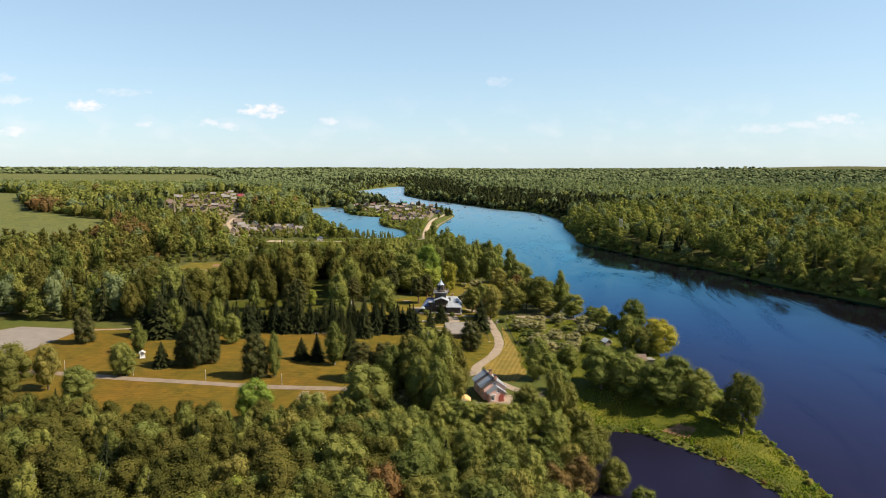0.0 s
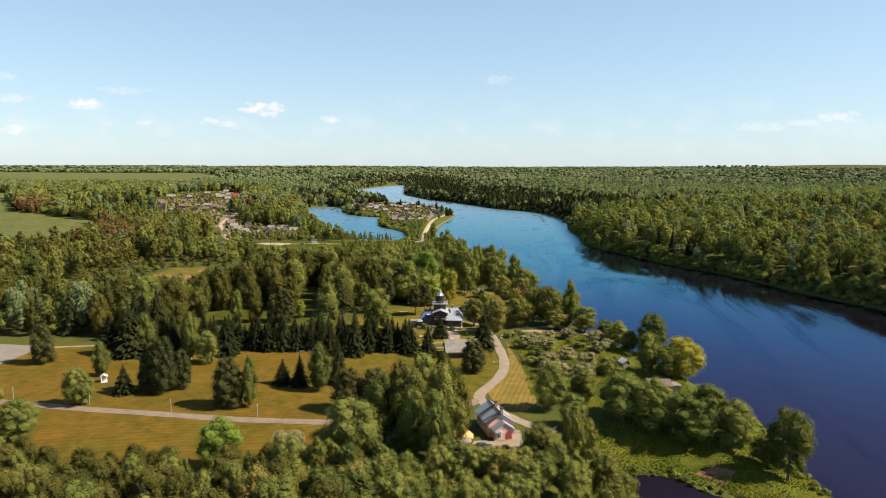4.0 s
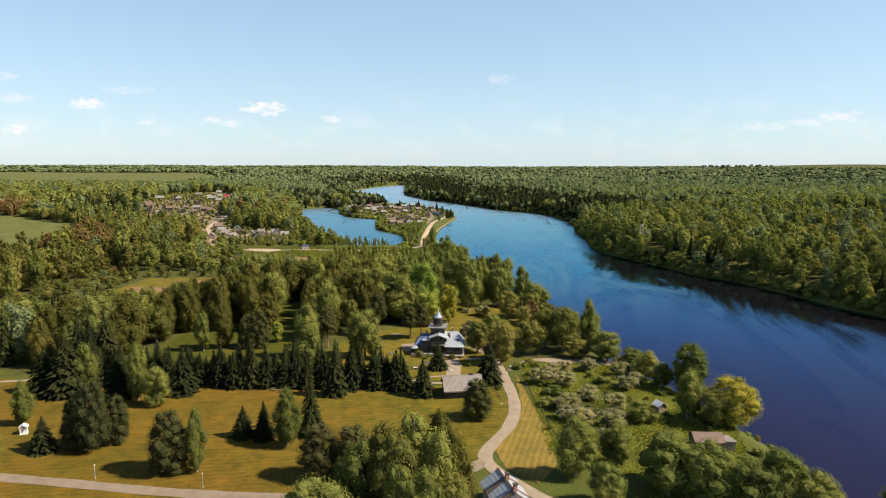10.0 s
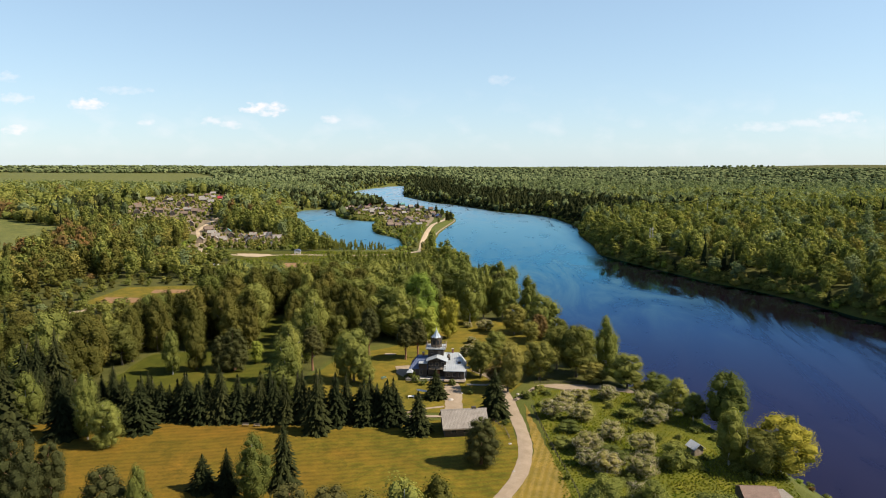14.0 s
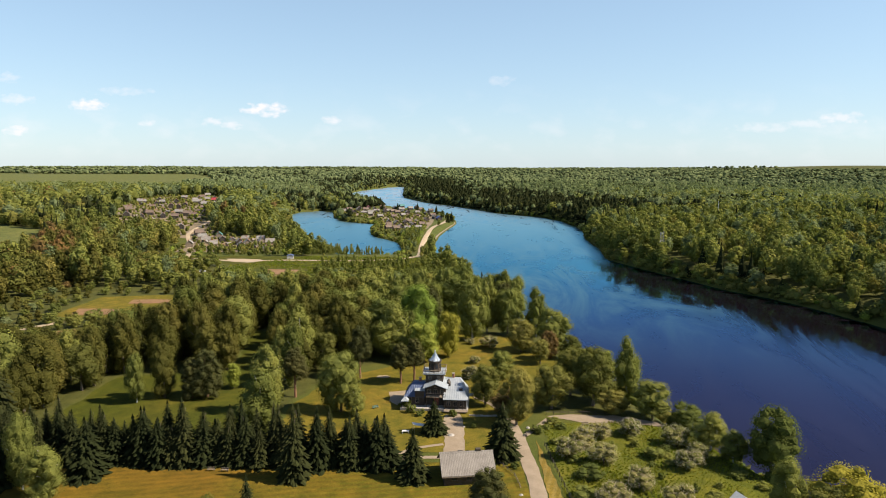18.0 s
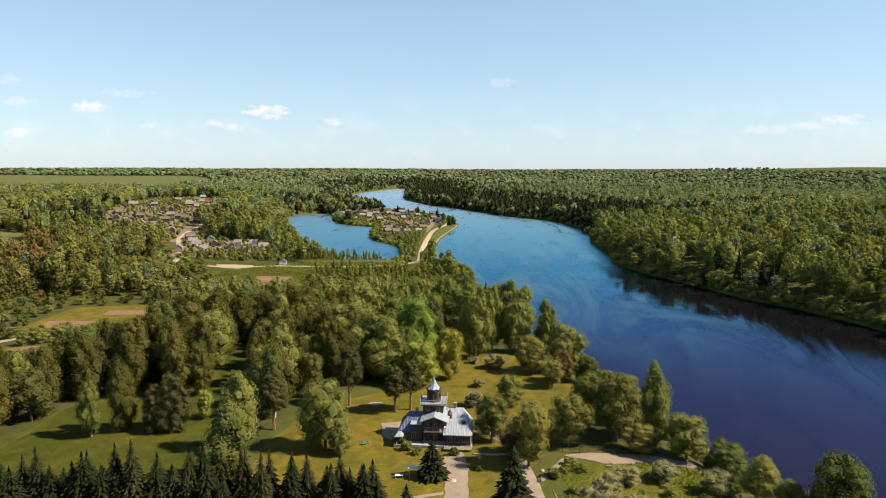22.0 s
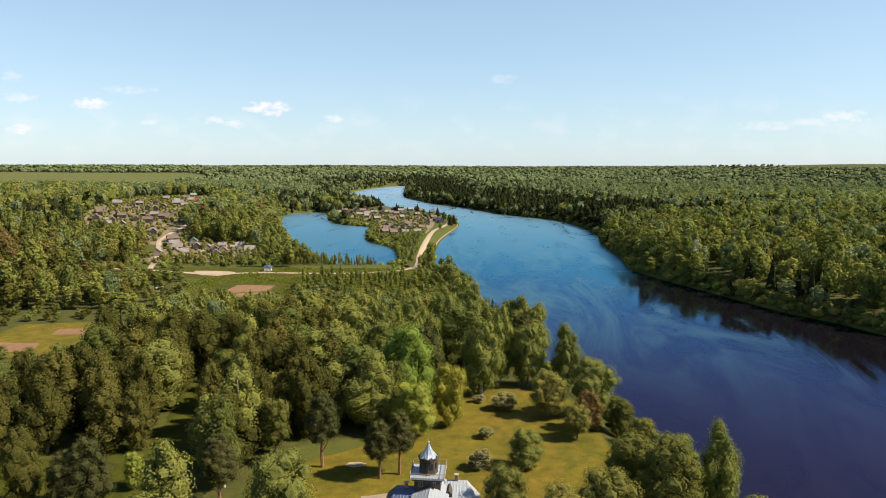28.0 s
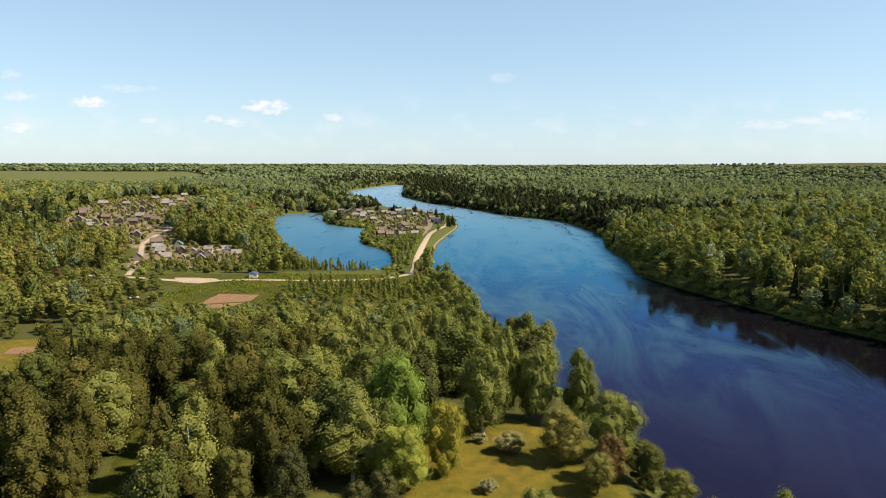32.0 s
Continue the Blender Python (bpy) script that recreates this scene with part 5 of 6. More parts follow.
wood("garden_trees", x, y, np.array(rng.choice(["olive", "broad", "birch", "lime"], n, p=[0.45, 0.3, 0.15, 0.1]), dtype=object), rng.uniform(1.6, 5.2, n), rng.uniform(2.2, 4.6, n), 2, "fruit trees and shrubs in the hamlet gardens")
x, y = scatter(lambda a, b: inside([(-204, 606), (-140, 604), (-136, 640), (-150, 690), (-176, 640), (-205, 640)], a, b), -206, -135, 600, 692, 7.0)
n = len(x)
wood("hamlet_trees", x, y, np.array(rng.choice(["birch", "broad", "olive"], n), dtype=object), rng.uniform(3.5, 8.5, n), rng.uniform(2.6, 4.6, n), 1, "birches and fruit trees before the lower hamlet")
x, y = scatter(lambda a, b: inside(GLADES[3], a, b) & (b > 478) & (b < 570) & (a > -92), -94, -6, 474, 572, 6.6)
n = len(x)
wood("young_trees", x, y, np.array(["birch"] * n, dtype=object), rng.uniform(3.0, 8.5, n), rng.uniform(2.2, 4.2, n), 1, "young birches in the rough meadow")

x, y = scatter(lambda a, b: inside([(-46, 660), (-35, 655), (-34.5, 720), (-35, 830), (-47, 835), (-58, 790), (-50, 745)], a, b), -90, -30, 650, 855, 4.2)
n = len(x)
wood("spit_thicket", x, y, np.array(rng.choice(["broad", "birch", "aspen", "lime"], n, p=[0.45, 0.35, 0.12, 0.08]), dtype=object), rng.uniform(4, 8.5, n), rng.uniform(3.0, 4.8, n), 1, "dense green thicket between the bay and the sandy road")
x, y = scatter(lambda a, b: inside([(-118, 618), (-60, 622), (-58, 645), (-74, 641), (-90, 646), (-108, 670), (-120, 660)], a, b), -120, -56, 615, 672, 4.4)
n = len(x)
wood("shore_saplings", x, y, np.array(rng.choice(["birch", "aspen", "broad"], n, p=[0.6, 0.15, 0.25]), dtype=object), rng.uniform(2.5, 9.5, n), rng.uniform(1.6, 3.0, n), 1, "thin young birches on the near shore of the bay")
x, y = scatter(lambda a, b: inside([(-27, 600), (-17, 600), (-21, 690), (-20, 740), (-25, 740), (-27, 650)], a, b), -30, -10, 598, 745, 5.0)
n = len(x)
wood("roadside_trees", x, y, np.array(rng.choice(["birch", "broad", "olive"], n), dtype=object), rng.uniform(4, 9, n), rng.uniform(2.6, 4.4, n), 1, "birches between the sandy road and the river")
for q in [(-22, 905, 8), (-12, 960, 12), (-8, 985, 13), (-14, 990, 10), (-20, 1010, 11), (-30, 1060, 13), (-60, 1120, 14), (-50, 1085, 9), (-95, 1180, 12), (-120, 1190, 14)]:
    tree("spruce" if q[2] > 11 else "broad", q[0], q[1], q[2], q[2] * 0.5, group="trees on the spit")

# low scrub on the park's own bank and round the pond
x, y = scatter(lambda a, b: (right_side(a, b) < 1) & (shore(a, b) > 0.3) & (shore(a, b) < 3.2) & (b < 296) & (b > 100) & (a > 20), 20, 100, 100, 296, 2.1)
n = len(x)
h = rng.uniform(0.5, 1.9, n)
wood("bank_scrub", x, y, np.array(rng.choice(["olive", "lime", "broad", "rust"], n, p=[0.4, 0.25, 0.27, 0.08]), dtype=object), h, h * rng.uniform(0.9, 1.5, n), 1, "willow scrub and reeds at the water's edge")


def tufts(name, poly, step, tall, label):
    """Loose upright grass blades over a rough sward."""
    px, py = [q[0] for q in poly], [q[1] for q in poly]
    a, b = scatter(lambda u, v: inside(poly, u, v) & (shore(u, v) > 0.4) & ~((u < -94) & (u > -131) & (v > 494) & (v < 541)), min(px), max(px), min(py), max(py), step, 0.5)
    z = land(a, b)
    clump = 0.35 + 0.65 * smooth(-0.3, 0.9, np.sin(a / 2.3 + np.sin(b / 3.1)) * np.sin(b / 2.7 + 1.0) + 0.4 * np.sin(a / 7.0 + b / 9.0))
    tris = []
    for k in range(3):
        ang = rng.uniform(0, 6.283, len(a))
        hh = tall * clump * rng.uniform(0.5, 1.2, len(a))
        lean = hh[:, None] * rng.uniform(-0.7, 0.7, (len(a), 2))
        c, s, w = np.cos(ang), np.sin(ang), 0.55 * step * rng.uniform(0.5, 1.0, len(a))
        tris.append(np.stack([np.stack([a - c * w, b - s * w, z], 1), np.stack([a + c * w, b + s * w, z], 1), np.stack([a + lean[:, 0], b + lean[:, 1], z + hh + 0.12], 1)], 1))
    v = np.concatenate(tris).reshape(-1, 3)
    t = np.zeros((len(v), 3))
    t[:, 0] = np.repeat(rng.uniform(0.1, 0.9, len(v) // 3), 3)
    t[:, 1] = np.repeat(np.tile(0.5 + 0.4 * np.sin(a / 6.0) * np.sin(b / 8.0), 3), 3)
    return tagged(new(name, mesh_np(name, v, np.arange(len(v)).reshape(-1, 3), M["blades"], tint=t)), label, "grass", kind="stuff")


tufts("orchard_grass_blades", [(22, 210), (40, 200), (66, 204), (74, 240), (62, 274), (44, 284), (22, 282)], 0.75, 0.5, "long uneven orchard grass")
tufts("bank_grass_blades", [(34, 178), (60, 170), (70, 150), (76, 122), (86, 122), (86, 200), (60, 198), (30, 192)], 0.7, 0.6, "lush tall grass between pond and river")
tufts("meadow_blades", [(-131, 487), (-94, 489), (-88, 528), (-28, 520), (-8, 516), (-8, 540), (-12, 585), (-38, 600), (-110, 602), (-150, 552), (-147, 530)], 1.7, 0.8, "rough meadow grass along the road")


# ---- buildings ----
def village_house(x, y, rz, w, l, h, roof, walls, label, group, pitch=0.8):
    """A small gabled wooden house with door, windows and chimney."""
    root = tagged(new("house"), label, "house", group)
    rh = w / 2 * pitch
    part("wall", prism([(-w / 2, -0.6), (w / 2, -0.6), (w / 2, h), (0, h + rh), (-w / 2, h)], -l / 2, l / 2), walls, root)
    part("roof", gable_roof(w, l, h, rh), roof, root)
    part("chimney", box((w * 0.18, l * 0.15, h + rh * 0.9), (0.6, 0.6, 1.6)), "brick", root)
    for s in (-1, 1):
        part("window", box((s * w * 0.22, -l / 2 - 0.02, h * 0.55), (0.9, 0.08, 1.1)), "glass", root)
        part("window", box((s * (w / 2 + 0.02), -l * 0.2, h * 0.55), (0.08, 0.9, 1.1)), "glass", root)
    part("door", box((w / 2 + 0.02, l * 0.25, 1.0), (0.08, 0.95, 2.0)), "timber", root)
    place(root, x, y, None, rz)
    return root


UPPER = [(-370, 898), (-350, 823), (-351, 908), (-340, 922), (-314, 917), (-308, 870), (-293, 899), (-311, 971), (-293, 887), (-309, 854), (-293, 816), (-281, 807), (-300, 793), (-319, 805), (-317, 783),
         (-293, 752), (-299, 765), (-272, 724), (-258, 736), (-285, 787), (-314, 767), (-268, 822), (-327, 989), (-348, 1015), (-341, 1054), (-300, 955), (-343, 875), (-272, 801), (-252, 694), (-232, 712), (-254, 713)]
LOWER = [(-211, 704), (-202, 686), (-191, 680), (-184, 692), (-173, 663), (-182, 670), (-167, 683), (-158, 676), (-152, 641), (-213, 678), (-216, 650), (-197, 650)]
SPIT = [(-100, 1185), (-122, 1205), (-74, 1168), (-58, 1148), (-92, 1222), (-142, 1185), (-152, 1152), (-162, 1118), (-165, 1085), (-112, 1160), (-86, 1145), (-66, 1195), (-130, 1165), (-146, 1060), (-120, 1035), (-40, 1120), (-58, 1075), (-24, 985), (-30, 1000), (-66, 838), (-54, 836), (-76, 850),
        (-149, 1115), (-140, 1135), (-122, 1125), (-108, 1111), (-103, 1125), (-97, 1118), (-80, 1108), (-118, 1095), (-125, 1079), (-88, 1096), (-84, 931), (-78, 879), (-73, 917), (-62, 917), (-64, 862), (-50, 881),
        (-72, 1083), (-42, 902), (-43, 1060), (-34, 1030), (-44, 858), (-136, 1100), (-132, 1058), (-61, 944), (-103, 1005), (-85, 1007), (-75, 1038), (-40, 971)]
UPPER += [(-354, 1042), (-318, 936), (-334, 1052), (-368, 1100), (-279, 851), (-285, 893), (-358, 838), (-379, 911), (-326, 812), (-367, 937), (-319, 858), (-361, 999), (-280, 737), (-337, 792),
          (-345, 1085), (-322, 1030), (-336, 850), (-330, 955), (-345, 965)]
LOWER += [(-221, 690), (-174, 650), (-172, 696), (-206, 659)]
ROOFS = ["slate", "grey_shingle", "white_sheet", "board", "slate", "brown_roof", "slate", "dark", "grey_shingle", "white"]
WALLS = ["timber", "dark", "plaster", "dark", "ochre", "timber", "white"]
r2 = random.Random(5)
for group, rows in (("houses of the upper hamlet", UPPER), ("houses of the lower hamlet", LOWER), ("houses on the spit", SPIT)):
    for i, (x, y) in enumerate(rows):
        if any(math.hypot(x - a, y - b) < 8.5 for a, b in rows[:i]):
            continue
        roof, wall = ROOFS[(i * 5 + len(rows)) % len(ROOFS)], WALLS[(i * 7 + 3) % len(WALLS)] if group != "houses of the lower hamlet" else ("timber", "dark", "timber", "ochre")[i % 4]
        if group == "houses of the upper hamlet" and i in (7, 33):
            roof = "red_roof"
        if group == "houses of the lower hamlet" and i == 0:
            roof = "teal_roof"
        if group == "houses on the spit" and i in (17, 5, 4):
            roof = {17: "blue_roof", 5: "red_roof", 4: "teal_roof"}[i]
        w, l = r2.uniform(4.4, 6.4), r2.uniform(5.6, 8.6)
        village_house(x, y, r2.choice([20, 25, 110, 115, 200, 290]) + r2.uniform(-8, 8), w, l, r2.uniform(2.6, 3.6), roof, wall,
                      f"small gabled house with {M[roof].name.replace('_', ' ')} and {M[wall].name.replace('_', ' ')} walls", group)


def framed_window(parent, c, w, h, frame="white", side=0):
    """A window part: frame bars round a dark pane. side 0: faces -y, 1: faces +x, -1: faces -x."""
    win = part("window", box((0, 0.03, 0), (w, 0.04, h)), "glass", parent)
    win.matrix_local = pose(*c, 0, 0, 90 * side)
    for nm, dx, dz, sx, sz in (("frame_bar", -w / 2, 0, 0.12, h + 0.12), ("frame_bar", w / 2, 0, 0.12, h + 0.12), ("frame_bar", 0, h / 2, w - 0.12, 0.12),
                               ("frame_bar", 0, -h / 2, w - 0.12, 0.12), ("glazing_bar", 0, 0, 0.07, h - 0.12), ("glazing_bar", 0, h * 0.18, w - 0.12, 0.06)):
        part(nm, box((dx, 0, dz), (sx, 0.1 if nm == "frame_bar" else (0.08 if sx < 0.1 else 0.074), sz)), frame, win)
    return win


def railing(name, parent, a, b, z, h, mat, gap=0.35):
    """A railing part between two points: a rail with its balusters."""
    a, b = Vector((*a, z)), Vector((*b, z))
    bm = bmesh.new()
    tube(a + Vector((0, 0, h)), b + Vector((0, 0, h)), 0.06, 0.06, 4, bm)
    tube(a + Vector((0, 0, 0.12)), b + Vector((0, 0, 0.12)), 0.04, 0.04, 4, bm)
    n = max(2, int((b - a).length / gap))
    for k in range(n + 1):
        p = a.lerp(b, k / n)
        tube(p, p + Vector((0, 0, h)), 0.035, 0.035, 4, bm)
    return part(name, bm, mat, parent)


def hip_roof(x0, x1, y0, y1, z, top, t=0.16):
    """A hipped roof over a rectangle; top: x0, x1, y0, y1 of the flat or ridge, and its height."""
    bm = bmesh.new()
    a = [(x0, y0, z), (x1, y0, z), (x1, y1, z), (x0, y1, z)]
    b = [(top[0], top[2], top[4]), (top[1], top[2], top[4]), (top[1], top[3], top[4]), (top[0], top[3], top[4])]
    lo = [bm.verts.new((x, y, q - t)) for x, y, q in a]
    va, vb = [bm.verts.new(p) for p in a], [bm.verts.new(p) for p in b]
    for i in range(4):
        j = (i + 1) % 4
        bm.faces.new((va[i], va[j], vb[j], vb[i]))
        bm.faces.new((lo[i], lo[j], va[j], va[i]))
    bm.faces.new(vb)
    bm.faces.new(lo[::-1])
    return bm


def manor(x, y, rz):
    root = tagged(new("manor_house"), "dark log manor with pale metal roofs and a spired lookout tower", "house")
    # stone footing and log walls
    part("footing", box((-5.8, 5, 0.1), (18.4, 11.2, 1.2)), "stone", root, "grey stone footing")
    part("wall", box((0, 4.6, 2.0), (5.8, 9.2, 2.8)), "log", root, "dark log wall of the east wing")
    part("wall", box((-5.6, 6.0, 3.25), (5.6, 7.2, 5.3)), "log", root, "dark log wall of the middle part")
    part("wall", box((-11.2, 5.6, 2.0), (5.2, 7.6, 2.8)), "log", root, "dark log wall of the west wing")
    part("gable", prism([(-8.4, 5.9), (-2.8, 5.9), (-5.6, 6.85)], 2.4, 9.6), "log", root, "dark boarded front gable")
    # roofs
    part("roof", hip_roof(-3.4, 3.4, -0.5, 10.2, 3.35, (-3.2, 0.9, 8.6, 9.4, 6.5)), "white_sheet", root, "broad pale grey sheet roof of the east wing")
    part("roof", shifted(gable_roof(5.6, 8.2, 5.9, 1.05, 0.6, 0.16, None, 5.4), -5.6), "white_sheet", root, "pale sheet roof over the front gable")
    part("roof", hip_roof(-14.2, -8.4, 1.4, 9.9, 3.3, (-12.0, -8.5, 5.2, 7.0, 6.2)), "blue_sheet", root, "slate-blue hipped sheet roof of the west wing")
    part("roof", box((-9.9, 2.3, 5.0), (2.8, 2.4, 0.14), 0), "white_sheet", root, "small pale flat roof over the stair")
    part("wall", box((-9.9, 2.4, 4.1), (2.5, 2.1, 1.7)), "log", root)
    part("roof", hip_roof(-14.8, -12.8, -0.6, 1.6, 2.6, (-14.2, -13.4, 0.4, 1.4, 3.2)), "white_sheet", root, "pale porch roof")
    for px in (-14.6, -13.1):
        part("post", box((px, -0.3, 1.4), (0.16, 0.16, 2.3)), "dark", root)
    part("roof", box((4.0, 5.6, 2.8), (1.4, 2.2, 0.12)), "white_sheet", root, "small pale side canopy")
    part("hatch", box((1.3, 3.6, 4.9), (0.9, 0.7, 0.5)), "dark", root, "dark roof hatch")
    part("dormer", prism([(-2.9, 5.1), (-1.7, 5.1), (-1.7, 5.9), (-2.3, 6.5), (-2.9, 5.9)], 5.0, 8.0), "log", root, "small dark dormer")
    for cx, cy, cz in ((-1.1, 9.1, 6.9), (-10.2, 6.2, 6.4)):
        ch = part("chimney", box((cx, cy, cz), (0.6, 0.6, 1.5), 0, None, 0.03), "brick", root)
        part("cap", box((cx, cy, cz + 0.82), (0.8, 0.8, 0.14)), "stone", ch)
    # veranda of the east wing, balcony of the middle part
    part("veranda_floor", box((0.1, -1.1, 0.55), (6.4, 2.2, 0.2)), "timber", root)
    for px in (-2.9, -1.2, 0.5, 1.9):
        part("post", box((px, -0.35, 1.9), (0.18, 0.18, 2.6)), "dark", root)
    part("post", box((3.1, -0.35, 1.9), (0.28, 0.28, 2.7)), "white", root, "white corner post")
    part("balcony_floor", box((-5.4, 1.4, 3.5), (5.2, 2.2, 0.18)), "timber", root)
    railing("balcony_railing", root, (-8.0, 0.35), (-2.8, 0.35), 3.6, 1.0, "dark")
    for px in (-7.9, -5.4, -2.9):
        part("post", box((px, 0.4, 1.9), (0.18, 0.18, 3.2)), "dark", root)
    for px in (-7.4, -5.6, -3.8):
        framed_window(root, (px, 2.37, 4.5), 0.9, 1.2, "timber")
    framed_window(root, (-5.6, 2.37, 6.0), 0.7, 0.6, "timber")
    for px in (-1.9, -0.1, 1.7):
        framed_window(root, (px, -0.03, 2.1), 1.0, 1.3, "timber")
    for px in (-12.6, -10.6):
        framed_window(root, (px, 1.77, 2.1), 0.9, 1.3, "timber")
    for py in (2.2, 5.0, 7.6):
        framed_window(root, (2.93, py, 2.1), 0.9, 1.3, "timber", 1)
    door = part("door", box((-5.4, 2.36, 1.7), (1.3, 0.1, 2.1)), "red_door", root, "red-brown panelled front door")
    part("handle", tube((-4.95, 2.28, 1.6), (-4.95, 2.28, 1.9), 0.03, 0.03), "steel", door)
    for k in range(4):
        part("step", box((-5.4, 0.2 - 0.32 * k, 0.5 - 0.17 * k), (2.2, 0.32, 0.17)), "stone", root)
    # tower
    part("tower_wall", box((-6.2, 7.4, 6.2), (4.8, 4.8, 5.0)), "log", root, "square dark log tower")
    for s in (-1.2, 1.2):
        framed_window(root, (-6.2 + s, 4.97, 7.6), 0.7, 0.9, "timber")
    part("deck", box((-6.2, 7.4, 8.75), (6.3, 6.3, 0.22), 0, None, 0.04), "white_sheet", root, "pale lookout deck")
    part("cornice", box((-6.2, 7.4, 8.5), (5.6, 5.6, 0.3)), "dark", root)
    c = [(-9.3, 4.3), (-3.1, 4.3), (-3.1, 10.5), (-9.3, 10.5)]
    for i in range(4):
        railing("railing", root, c[i], c[(i + 1) % 4], 8.86, 0.95, "timber")
    part("lantern_room", tube((-6.2, 7.4, 8.8), (-6.2, 7.4, 11.9), 1.75, 1.65, 8), "log", root, "eight-sided dark lookout room")
    for k in range(8):
        a = radians(22.5 + 45 * k)
        p = part("window", box((0, 0, 0), (0.7, 0.08, 1.2)), "glass", root)
        p.matrix_local = pose(-6.2 + 1.62 * math.sin(a), 7.4 - 1.62 * math.cos(a), 10.5, 0, 0, math.degrees(a))
        q = part("crest", prism([(-0.35, 0), (0.35, 0), (0.25, 0.4), (0, 0.85), (-0.25, 0.4)], -0.05, 0.05), "dark", root, "pointed carved crest board")
        q.matrix_local = pose(-6.2 + 1.78 * math.sin(a), 7.4 - 1.78 * math.cos(a), 11.5, -12, 0, math.degrees(a))
    part("eave", tube((-6.2, 7.4, 11.75), (-6.2, 7.4, 11.95), 1.95, 1.95, 8), "dark", root)
    bm = bmesh.new()
    prof = [(1.7, 11.95), (1.15, 12.5), (0.6, 13.3), (0.07, 14.4)]
    for (r0, z0), (r1, z1) in zip(prof, prof[1:]):
        tube((-6.2, 7.4, z0), (-6.2, 7.4, z1), r0, r1, 8, bm)
    spire = part("spire", bm, "spire", root, "bright zinc spire")
    bm = bmesh.new()
    bmesh.ops.create_uvsphere(bm, u_segments=8, v_segments=6, radius=0.2, matrix=pose(-6.2, 7.4, 14.6))
    tube((-6.2, 7.4, 14.7), (-6.2, 7.4, 15.3), 0.04, 0.02, 5, bm)
    part("finial", bm, "steel", spire)
    place(root, x, y, None, rz)
    return root


def shifted(bm, dx):
    bmesh.ops.translate(bm, verts=bm.verts, vec=(dx, 0, 0))
    return bm


manor(-0.2, 290.2, -3)


def barn(x, y, rz):
    root = tagged(new("barn"), "low dark timber barn with a weathered pale shingle roof", "barn")
    part("wall", prism([(-4.2, -0.4), (4.2, -0.4), (4.2, 2.5), (0, 5.1), (-4.2, 2.5)], -5.2, 5.2), "log", root, "dark timber wall")
    part("roof", gable_roof(8.4, 10.4, 2.5, 2.7, 0.55, 0.2), "grey_shingle", root, "weathered pale grey shingle roof")
    part("ridge_board", prism([(-0.3, 5.28), (0.3, 5.28), (0, 5.6)], -5.8, 5.8), "grey_shingle", root)
    part("vent", box((0.25, -2.6, 5.6), (0.8, 1.1, 0.7), 0, None, 0.03), "dark", root, "dark ridge vent")
    for py in (-3, 0, 3):
        w = part("window", box((-4.22, py, 1.5), (0.08, 1.0, 0.7)), "glass", root)
        part("frame", box((-4.25, py, 1.12), (0.14, 1.2, 0.08)), "timber", w)
    d = part("door", box((-4.22, -4.2, 1.1), (0.1, 1.1, 2.0)), "timber", root)
    part("handle", box((-4.3, -3.8, 1.1), (0.06, 0.06, 0.2)), "steel", d)
    part("fascia", box((-4.75, 0, 2.1), (0.06, 11.4, 0.2)), "timber", root)
    place(root, x, y, None, rz)


barn(2.2, 252.0, 98)


